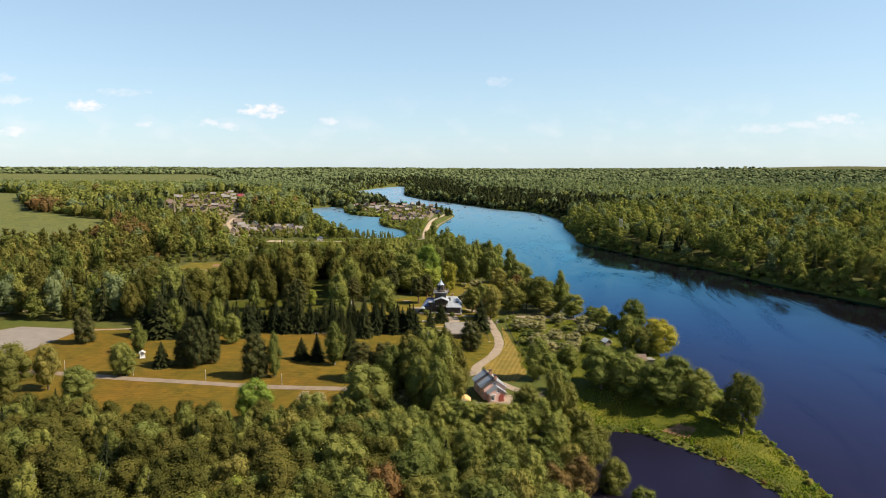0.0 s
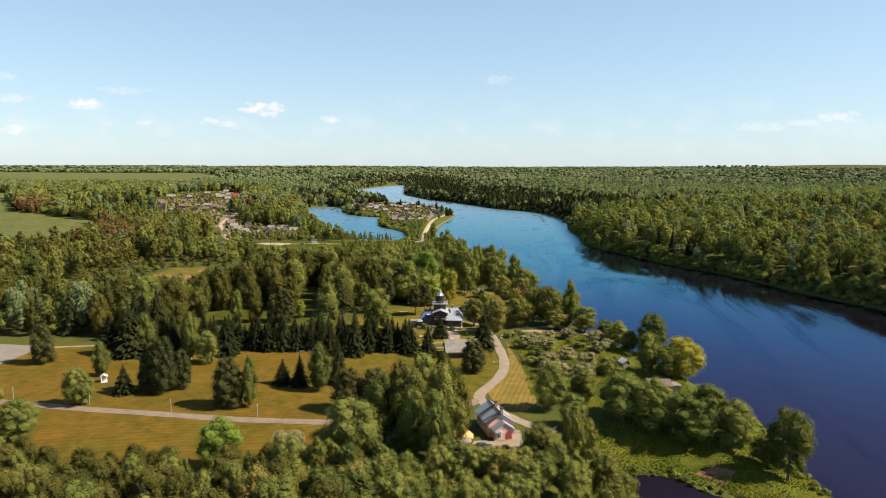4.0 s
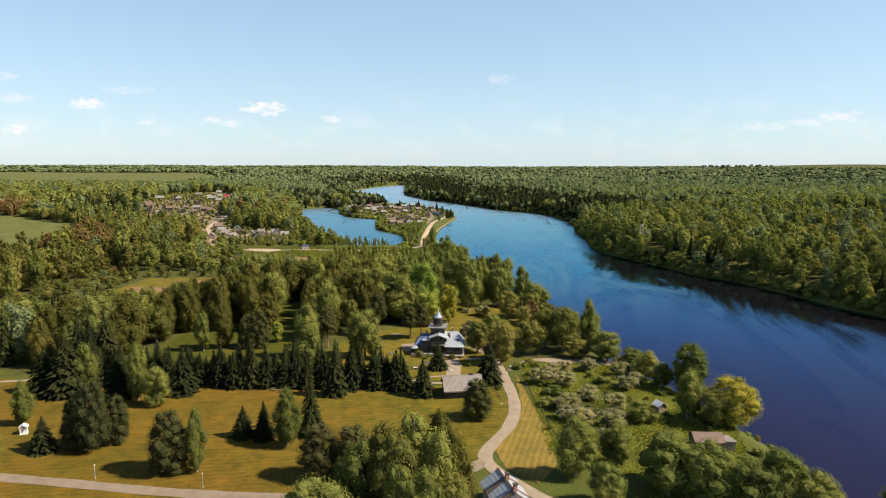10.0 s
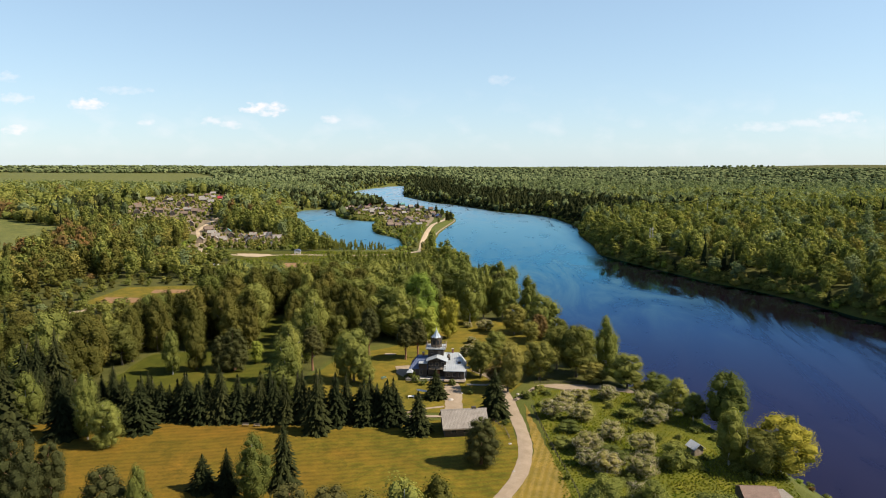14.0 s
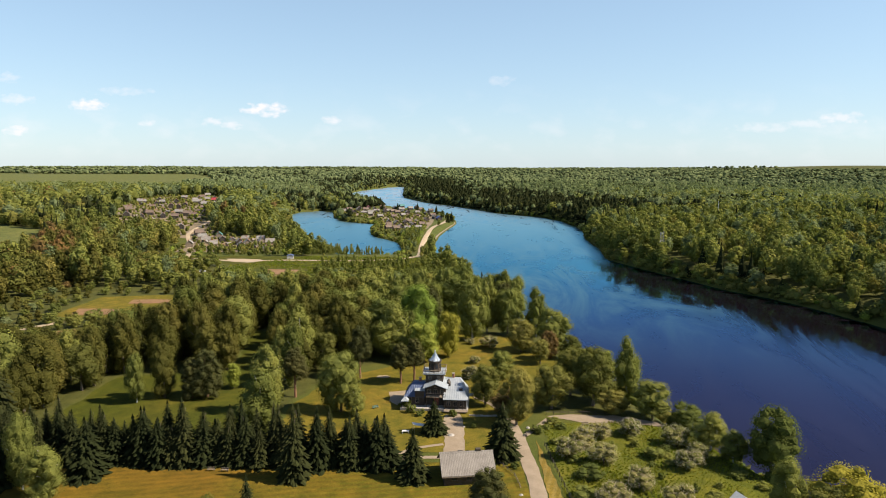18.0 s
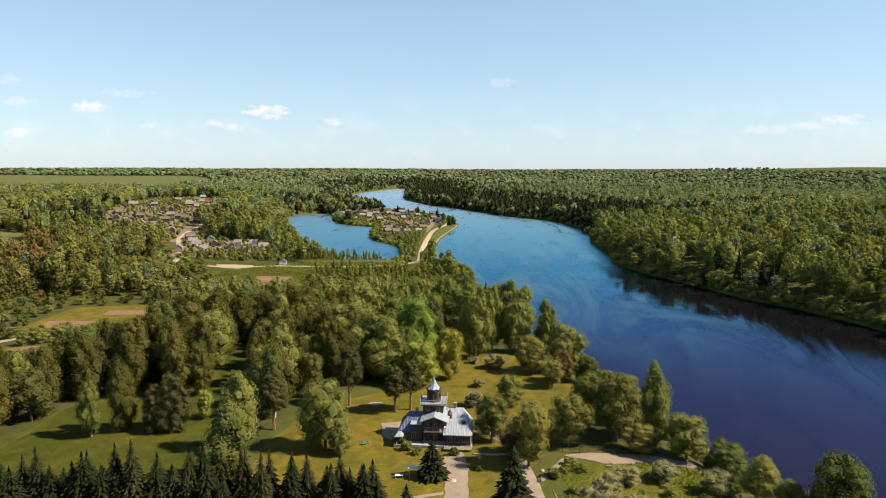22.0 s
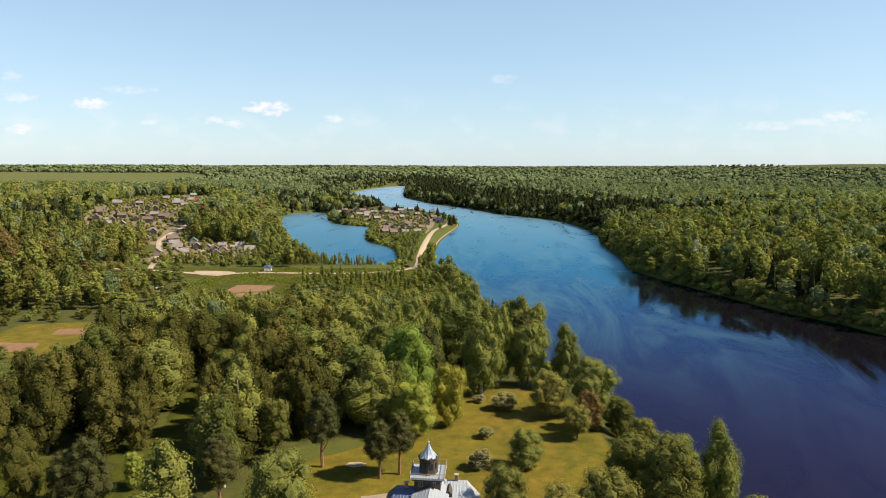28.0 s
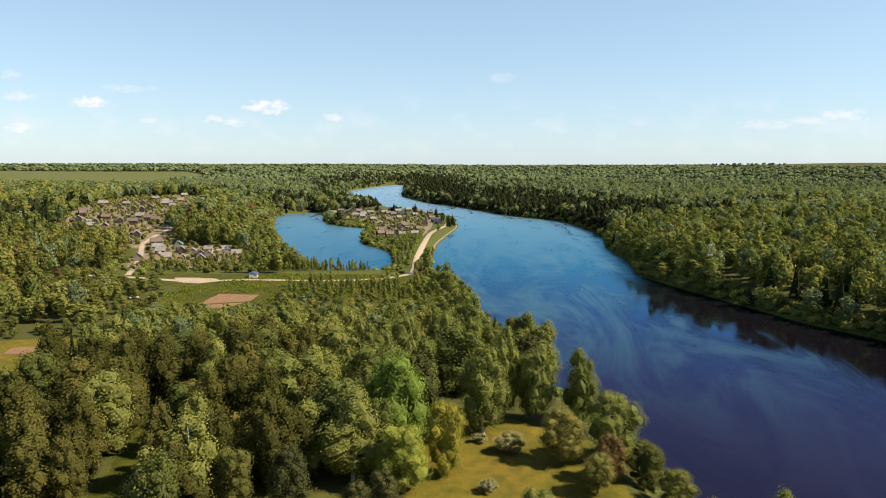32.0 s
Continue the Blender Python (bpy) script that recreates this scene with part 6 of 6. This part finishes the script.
def pink_house(x, y, rz):
    root = tagged(new("pink_house"), "small pink rendered house with a patched white and brown metal roof", "house")
    part("wall", prism([(-2.6, -1.2), (2.6, -1.2), (2.6, 3.4), (0, 5.6), (-2.6, 3.4)], -3.2, 5.4), "pink", root)
    part("wall", prism([(-1.9, -1.2), (1.9, -1.2), (1.9, 2.6), (0, 4.2), (-1.9, 2.6)], -5.4, -3.2), "pink", root, "lower pink front bay")
    y0 = -3.6
    for k in range(6):  # sheets laid side by side, white and brown
        for s in (-1, 1):
            bm = bmesh.new()
            l = 1.56
            prism([(0, 5.72), (s * 3.1, 3.1), (s * 3.1, 3.24), (0, 5.86)], y0 + k * l, y0 + (k + 1) * l - 0.03, bm)
            part("roof_sheet", bm, "brown_roof" if (k + (s < 0)) % 3 == 1 else "white_sheet", root)
    for s in (-1, 1):
        part("roof_sheet", prism([(0, 4.32), (s * 2.3, 2.4), (s * 2.3, 2.52), (0, 4.46)], -5.7, -3.25), "white_sheet", root)
    part("ridge_cap", prism([(-0.25, 5.78), (0.25, 5.78), (0, 6.0)], -3.7, 5.8), "brown_roof", root)
    for cy in (-2.4, 1.6):
        ch = part("chimney", box((0.3, cy, 6.2), (0.55, 0.55, 1.3)), "brick", root)
        part("cap", box((0.3, cy, 6.9), (0.75, 0.75, 0.12)), "dark", ch)
    framed_window(root, (0, -3.23, 4.5), 0.7, 0.6, "white")
    framed_window(root, (0, -5.43, 3.2), 0.7, 0.6, "white")
    framed_window(root, (-1.1, -5.43, 1.3), 0.8, 1.2, "white")
    for py in (-2, 0.6, 3.4):
        framed_window(root, (-2.63, py, 1.7), 0.8, 1.3, "white", -1)
        framed_window(root, (2.63, py, 1.7), 0.8, 1.3, "white", 1)
    door = part("door", prism([(0.3, 0), (1.5, 0), (1.5, 1.7), (1.25, 2.15), (0.9, 2.3), (0.55, 2.15), (0.3, 1.7)], -5.48, -5.38), "red_door", root, "arched red-brown door")
    part("handle", box((1.35, -5.52, 1.1), (0.06, 0.06, 0.2)), "steel", door)
    part("canopy", prism([(-1.8, 2.2), (-0.4, 2.2), (-1.1, 2.6)], -6.1, -5.4), "white_sheet", root, "white door canopy")
    part("step", box((0.9, -5.8, -0.1), (1.8, 0.8, 0.4)), "stone", root)
    part("plinth", box((0, 1.1, -0.4), (5.4, 8.8, 0.9)), "stone", root)
    part("terrace", box((3.6, 1.2, -0.2), (1.8, 7.2, 0.5)), "slabs", root, "paved side terrace")
    place(root, x, y, None, rz)
    root.scale = (1.22, 1.12, 1.0)


pink_house(10.6, 185.0, 15)


def plain_shed(name, x, y, rz, w, l, h, rh, roof, wall, label, cat):
    root = tagged(new(name), label, cat)
    part("wall", prism([(-w / 2, -0.5), (w / 2, -0.5), (w / 2, h), (0, h + rh), (-w / 2, h)], -l / 2, l / 2), wall, root)
    part("roof", gable_roof(w, l, h, rh, 0.35, 0.12), roof, root)
    d = part("door", box((w / 2 + 0.02, 0, 0.95), (0.08, 0.95, 1.9)), "timber", root)
    part("handle", box((w / 2 + 0.08, 0.3, 1.0), (0.05, 0.05, 0.18)), "steel", d)
    part("window", box((-w / 2 - 0.02, 0.8, h * 0.6), (0.08, 0.8, 0.7)), "glass", root)
    place(root, x, y, None, rz)
    return root


shed = plain_shed("garden_shed", 59.5, 216.5, 88, 5.6, 6.4, 2.3, 1.2, "rust_sheet", "dark", "dark timber shed with a rusty red metal roof by the river", "shed")
part("lean_to", prism([(-2.6, -0.5), (2.4, -0.5), (2.4, 1.8), (-2.6, 2.4)], -5.8, -3.25), "board", shed, "grey boarded lean-to")
part("roof", prism([(-3.0, 2.46), (2.7, 1.8), (2.7, 1.9), (-3.0, 2.58)], -6.1, -3.3), "grey_shingle", shed)
plain_shed("garden_hut", 55.4, 239.4, 20, 2.4, 2.6, 1.9, 0.9, "white", "timber", "little timber hut with a white roof in the orchard", "hut")


def kiosk(x, y):
    root = tagged(new("memorial_kiosk"), "white memorial kiosk with columns and a pitched roof", "kiosk")
    part("plinth", box((0, 0, 0.15), (2.4, 2.4, 0.4)), "white", root)
    for a in (-0.9, 0.9):
        for b in (-0.9, 0.9):
            part("column", tube((a, b, 0.3), (a, b, 2.6), 0.2, 0.17, 8), "white", root)
    part("back_wall", box((0, 0.5, 1.45), (1.6, 0.3, 2.3)), "white", root)
    part("roof", gable_roof(2.4, 2.3, 2.6, 0.7, 0.2, 0.12), "white", root)
    place(root, x, y, None, 25, 0.0)
    root.scale = (0.75, 0.75, 0.75)


kiosk(-105, 219)


def lamp(x, y):
    root = tagged(new("street_lamp"), "slim pale park lamp with a white globe", "lamp", "park road lamps")
    part("post", tube((0, 0, -0.1), (0, 0, 3.0), 0.07, 0.05, 8), "steel", root)
    part("base", tube((0, 0, -0.1), (0, 0, 0.35), 0.13, 0.11, 8), "steel", root)
    bm = bmesh.new()
    bmesh.ops.create_icosphere(bm, subdivisions=2, radius=0.15, matrix=pose(0, 0, 3.12))
    part("globe", bm, "lamp_white", root)
    place(root, x, y)


for x, y in ((-123, 204.5), (-99, 200), (-75, 196), (-51, 192.8), (-27, 191.5)):
    lamp(x, y)


def car(x, y, rz, paint, label):
    root = tagged(new("car"), label, "car")
    side = [(-2.1, 0.35), (2.1, 0.35), (2.15, 0.75), (1.9, 0.92), (0.95, 1.0), (-1.75, 1.0), (-2.12, 0.85)]
    bm = prism(side, -0.84, 0.84)
    bmesh.ops.bevel(bm, geom=list(bm.edges), offset=0.07, segments=2, affect="EDGES")
    part("body", bm, paint, root)
    bm = bmesh.new()
    lo = [(-1.75, -0.76, 0.98), (0.95, -0.76, 0.98), (0.95, 0.76, 0.98), (-1.75, 0.76, 0.98)]
    hi = [(-1.2, -0.6, 1.45), (0.25, -0.6, 1.45), (0.25, 0.6, 1.45), (-1.2, 0.6, 1.45)]
    a, b = [bm.verts.new(p) for p in lo], [bm.verts.new(p) for p in hi]
    for i in range(4):
        bm.faces.new((a[i], a[(i + 1) % 4], b[(i + 1) % 4], b[i]))
    bm.faces.new(b)
    bm.faces.new(a[::-1])
    part("cabin_glass", bm, "glass", root)
    part("roof_panel", box((-0.48, 0, 1.47), (1.46, 1.2, 0.06), 0, None, 0.02), paint, root)
    for wx in (-1.3, 1.3):
        for wy in (-0.8, 0.8):
            w = part("wheel", tube((wx, wy - 0.1, 0.31), (wx, wy + 0.1, 0.31), 0.31, 0.31, 14), "tyre", root)
            part("rim", tube((wx, wy - 0.11, 0.31), (wx, wy + 0.11, 0.31), 0.19, 0.19, 10), "steel", w)
    for wy in (-0.6, 0.6):
        part("headlight", box((2.12, wy, 0.7), (0.08, 0.32, 0.16), 0, None, 0.02), "lamp_white", root)
        part("tail_light", box((-2.1, wy, 0.75), (0.08, 0.3, 0.14), 0, None, 0.02), "red_door", root)
    place(root, x, y, land_at(x, y) + 0.14, rz)


car(6.9, 173.6, 4, "car_blue", "dark blue car parked on gravel by the pink house")
car(-158, 524, 40, "white", "white car standing beside the garden plots")


def mound(name, x, y, r, h, mat, label, cat):
    bm = bmesh.new()
    bmesh.ops.create_icosphere(bm, subdivisions=3, radius=1)
    for v in bm.verts:
        n = 1 + 0.14 * noise.noise(v.co * 2.1)
        v.co = Vector((v.co.x * r * n, v.co.y * r * n, max(v.co.z, -0.1) * h * n))
    root = tagged(part(name, bm, mat), label, cat)
    place(root, x, y, None, 20, 0.02)


mound("straw_heap", 3.0, 181.0, 2.0, 1.5, "tarp", "rounded tan straw heap", "heap")
mound("straw_heap", 2.6, 178.4, 1.8, 0.9, "timber", "low brown brushwood heap", "heap")
for x, y, r, h in ((13.2, 243.5, 0.5, 0.4), (12.9, 229, 0.4, 0.3), (14.5, 233, 0.35, 0.25), (18.2, 279, 0.5, 0.4), (-1.2, 273.5, 0.9, 0.5), (2.0, 279, 0.4, 0.4)):
    mound("boulder", x, y, r, h, "stone", "rounded grey field boulder on the grass", "boulder")


def a_frame(x, y):
    root = tagged(new("wooden_shelter"), "small dark red-brown wooden pointed shelter", "shelter")
    part("roof_side", prism([(-0.95, 0), (-0.8, 0), (0.06, 1.9), (-0.06, 1.9)], -0.8, 0.8), "brown_roof", root)
    part("roof_side", prism([(0.8, 0), (0.95, 0), (0.06, 1.9), (-0.06, 1.9)], -0.8, 0.8), "brown_roof", root)
    part("back_board", prism([(-0.75, 0), (0.75, 0), (0, 1.7)], 0.6, 0.66), "dark", root)
    part("floor_slab", box((0, 0, 0.03), (2.4, 2.2, 0.12)), "stone", root)
    place(root, x, y, None, 15)


a_frame(-15.2, 263.6)


def awning(x, y, rz):
    root = tagged(new("awning"), "slanted pale canvas awning on four thin posts", "awning")
    bm = bmesh.new()
    box((0, 0, 0), (3.4, 1.9, 0.06), 0, bm)
    c = part("canvas", bm, "white", root)
    c.matrix_local = pose(0, 0, 2.0, 0, 14, 0)
    for a in (-1.5, 1.5):
        for b in (-0.8, 0.8):
            part("post", tube((a, b, -0.1), (a, b, 1.95 - a * 0.25), 0.04, 0.04, 6), "steel", root)
    place(root, x, y, None, rz)


awning(-9.2, 275.5, 20)


def table(x, y, rz, mat, label):
    root = tagged(new("garden_table"), label, "table")
    part("tabletop", box((0, 0, 0.74), (1.8, 0.9, 0.06), 0, None, 0.02), mat, root)
    for a in (-0.75, 0.75):
        for b in (-0.35, 0.35):
            part("leg", box((a, b, 0.34), (0.08, 0.08, 0.76)), mat, root)
    place(root, x, y, None, rz)


table(-12.5, 274.5, 8, "white", "white painted garden table on the grass")


def bench(x, y, rz, mat="timber", label="weathered wooden bench on the grass"):
    root = tagged(new("bench"), label, "bench")
    for k in range(3):
        part("seat_slat", box((0, -0.16 + 0.16 * k, 0.45), (1.7, 0.13, 0.04)), mat, root)
    for k in range(2):
        part("back_slat", box((0, 0.26, 0.62 + 0.18 * k), (1.7, 0.04, 0.13)), mat, root)
    for s in (-0.7, 0.7):
        part("leg", box((s, -0.12, 0.2), (0.08, 0.08, 0.48)), "dark", root)
        part("leg", box((s, 0.24, 0.4), (0.08, 0.08, 0.88)), "dark", root)
    place(root, x, y, None, rz)


bench(-22, 291.5, 30, "teal_roof", "teal painted garden bench on the grass")
bench(-53, 252.6, 2)
bench(-50, 252.4, -3)
bench(17.6, 274, 80)
bench(33, 281, 10)


def picket_fence(line, mat="dark", h=1.2, gap=2.2, label="dark post and rail fence beside the mown strip"):
    root = tagged(new("fence"), label, "fence")
    pts = [Vector(p) for p in line]
    for a, b in zip(pts, pts[1:]):
        n = max(1, round((b - a).length / gap))
        for k in range(n):
            p, q = a.lerp(b, k / n), a.lerp(b, (k + 1) / n)
            zp, zq = land_at(*p), land_at(*q)
            part("post", tube((p.x, p.y, zp - 0.2), (p.x, p.y, zp + h), 0.07, 0.06, 5), mat, root)
            for f in (0.45, 0.85):
                part("rail", tube((p.x, p.y, zp + h * f), (q.x, q.y, zq + h * f), 0.045, 0.045, 4), mat, root)


picket_fence([(21.0, 268), (22.6, 245), (24.8, 222), (25.4, 206)])
picket_fence([(9.8, 258), (12.6, 252), (13.4, 246)], "timber", 0.9, 1.6, "low weathered rail by the barn")
picket_fence([(24, 288.5), (32, 289), (44, 288.2)], "dark", 1.0, 1.8, "dark railing above the river landing")
picket_fence([(15, 183), (22, 181), (26, 186)], "board", 1.4, 1.5, "grey board fence of the yard")


def stone_edge(line, w, h, label):
    root = tagged(new("low_wall"), label, "wall")
    pts = [Vector(p) for p in line]
    for a, b in zip(pts, pts[1:]):
        n = max(1, round((b - a).length / 0.9))
        for k in range(n):
            p = a.lerp(b, (k + 0.5) / n)
            d = b - a
            part("stone", box((p.x, p.y, land_at(*p) + h / 2 - 0.05), (d.length / n - 0.04, w * r2.uniform(0.85, 1.1), h * r2.uniform(0.85, 1.1)), math.degrees(math.atan2(d.y, d.x)), None, 0.05), "stone", root)


stone_edge([(3.4, 286.6), (8, 286.4), (13, 287)], 0.4, 0.5, "low grey stone wall in front of the manor")


def pylon(x, y):
    root = tagged(new("power_pylon"), "grey lattice power line portal on the far bank", "pylon")
    for s in (-1.7, 1.7):
        bm = bmesh.new()
        for a in (-0.45, 0.45):
            for b in (-0.45, 0.45):
                tube((s + a, b, -0.5), (s + a * 0.5, b * 0.5, 17.5), 0.09, 0.06, 4, bm)
        for k in range(9):
            z0, z1 = k * 1.9, (k + 1) * 1.9
            for b in (-0.4, 0.4):
                tube((s - 0.42, b, z0), (s + 0.42, b, z1), 0.05, 0.05, 4, bm)
                tube((s + 0.42, b, z0), (s - 0.42, b, z1), 0.05, 0.05, 4, bm)
        part("leg", bm, "pylon_steel", root)
    for z, w in ((10.2, 3.2), (16.2, 2.2)):
        bm = bmesh.new()
        for dz in (0, 0.7):
            tube((-w, 0, z + dz), (w, 0, z + dz), 0.09, 0.09, 4, bm)
        for k in range(8):
            tube((-w + k * w / 4, 0, z), (-w + (k + 1) * w / 4, 0, z + 0.7), 0.05, 0.05, 4, bm)
        part("cross_arm", bm, "pylon_steel", root)
        for k in (-0.9, 0, 0.9):
            part("insulator", tube((k * w, 0, z), (k * w, 0, z - 1.3), 0.06, 0.06, 6), "pylon_steel", root)
    place(root, x, y, None, 40)


pylon(149, 606)


def tower_house(x, y):
    root = tagged(new("tower_house"), "pale tower house with a red roof above the far trees", "tower")
    part("wall", box((0, 0, 6.4), (4.6, 4.6, 13.4)), "white", root)
    part("wall", box((0, -0.2, 11.6), (5.0, 5.0, 2.4)), "brick", root)
    part("roof", hip_roof(-2.9, 2.9, -2.9, 2.9, 12.9, (-0.2, 0.2, -0.2, 0.2, 14.6)), "red_roof", root)
    for s in (-1, 1):
        part("window", box((s * 1.1, -2.33, 8.6), (0.8, 0.08, 1.2)), "glass", root)
        part("window", box((-2.33, s * 1.1, 8.6), (0.08, 0.8, 1.2)), "glass", root)
    place(root, x, y, None, -25)
    m = tagged(new("radio_mast"), "thin grey guyed radio mast among the trees", "mast")
    part("shaft", tube((0, 0, -0.5), (0, 0, 27), 0.16, 0.09, 4), "steel", m)
    for k in range(3):
        part("cross_bar", box((0, 0, 18 + 4 * k), (1.2, 0.08, 0.08)), "steel", m)
    place(m, x - 16, y + 14)


tower_house(262, 742)
plain_shed("roadside_hut", -119, 588, 10, 4.4, 6.0, 2.3, 0.8, "blue_sheet", "plaster", "small grey hut with a blue roof beside the sandy road", "hut")
for x, y, w, l in ((-300, 830, 16, 12), (-318, 890, 18, 10), (-278, 850, 12, 14), (-335, 840, 14, 12), (-305, 775, 14, 10), (-282, 770, 12, 10), (-320, 940, 16, 14), (-195, 668, 12, 10), (-178, 655, 12, 8),
                   (-100, 1060, 14, 10), (-70, 900, 10, 12), (-62, 1010, 12, 16), (-115, 1030, 14, 12), (-325, 810, 12, 10)):
    drape("garden_bed", [(x - w / 2, y - l / 2), (x + w / 2, y - l / 2 + 2), (x + w / 2 + 2, y + l / 2), (x - w / 2 + 1, y + l / 2)], "soil" if int(x + y) % 3 else "road", 4.0, 0.18, "dug brown hamlet garden plot", "garden bed", 0.5)
for i, (x, y) in enumerate([(-362, 880), (-333, 868), (-322, 845), (-303, 905), (-288, 870), (-306, 820), (-327, 790), (-287, 760), (-265, 745), (-279, 830), (-300, 935), (-318, 955),
                            (-205, 672), (-188, 660), (-196, 690), (-165, 655), (-176, 690), (-130, 1090), (-112, 1080), (-95, 1075), (-110, 1045), (-70, 1060), (-55, 1040), (-90, 980), (-70, 970), (-56, 925), (-85, 905), (-60, 895), (-52, 960)]):
    roof = ["slate", "board", "rust_sheet", "grey_shingle", "brown_roof"][i % 5]
    plain_shed("shed", x, y, (i * 53) % 180, r2.uniform(2.8, 4), r2.uniform(3.2, 5.5), 2.0, 0.9, roof, ["timber", "board", "dark"][i % 3],
               f"small hamlet shed with {M[roof].name.replace('_', ' ')}", "shed")
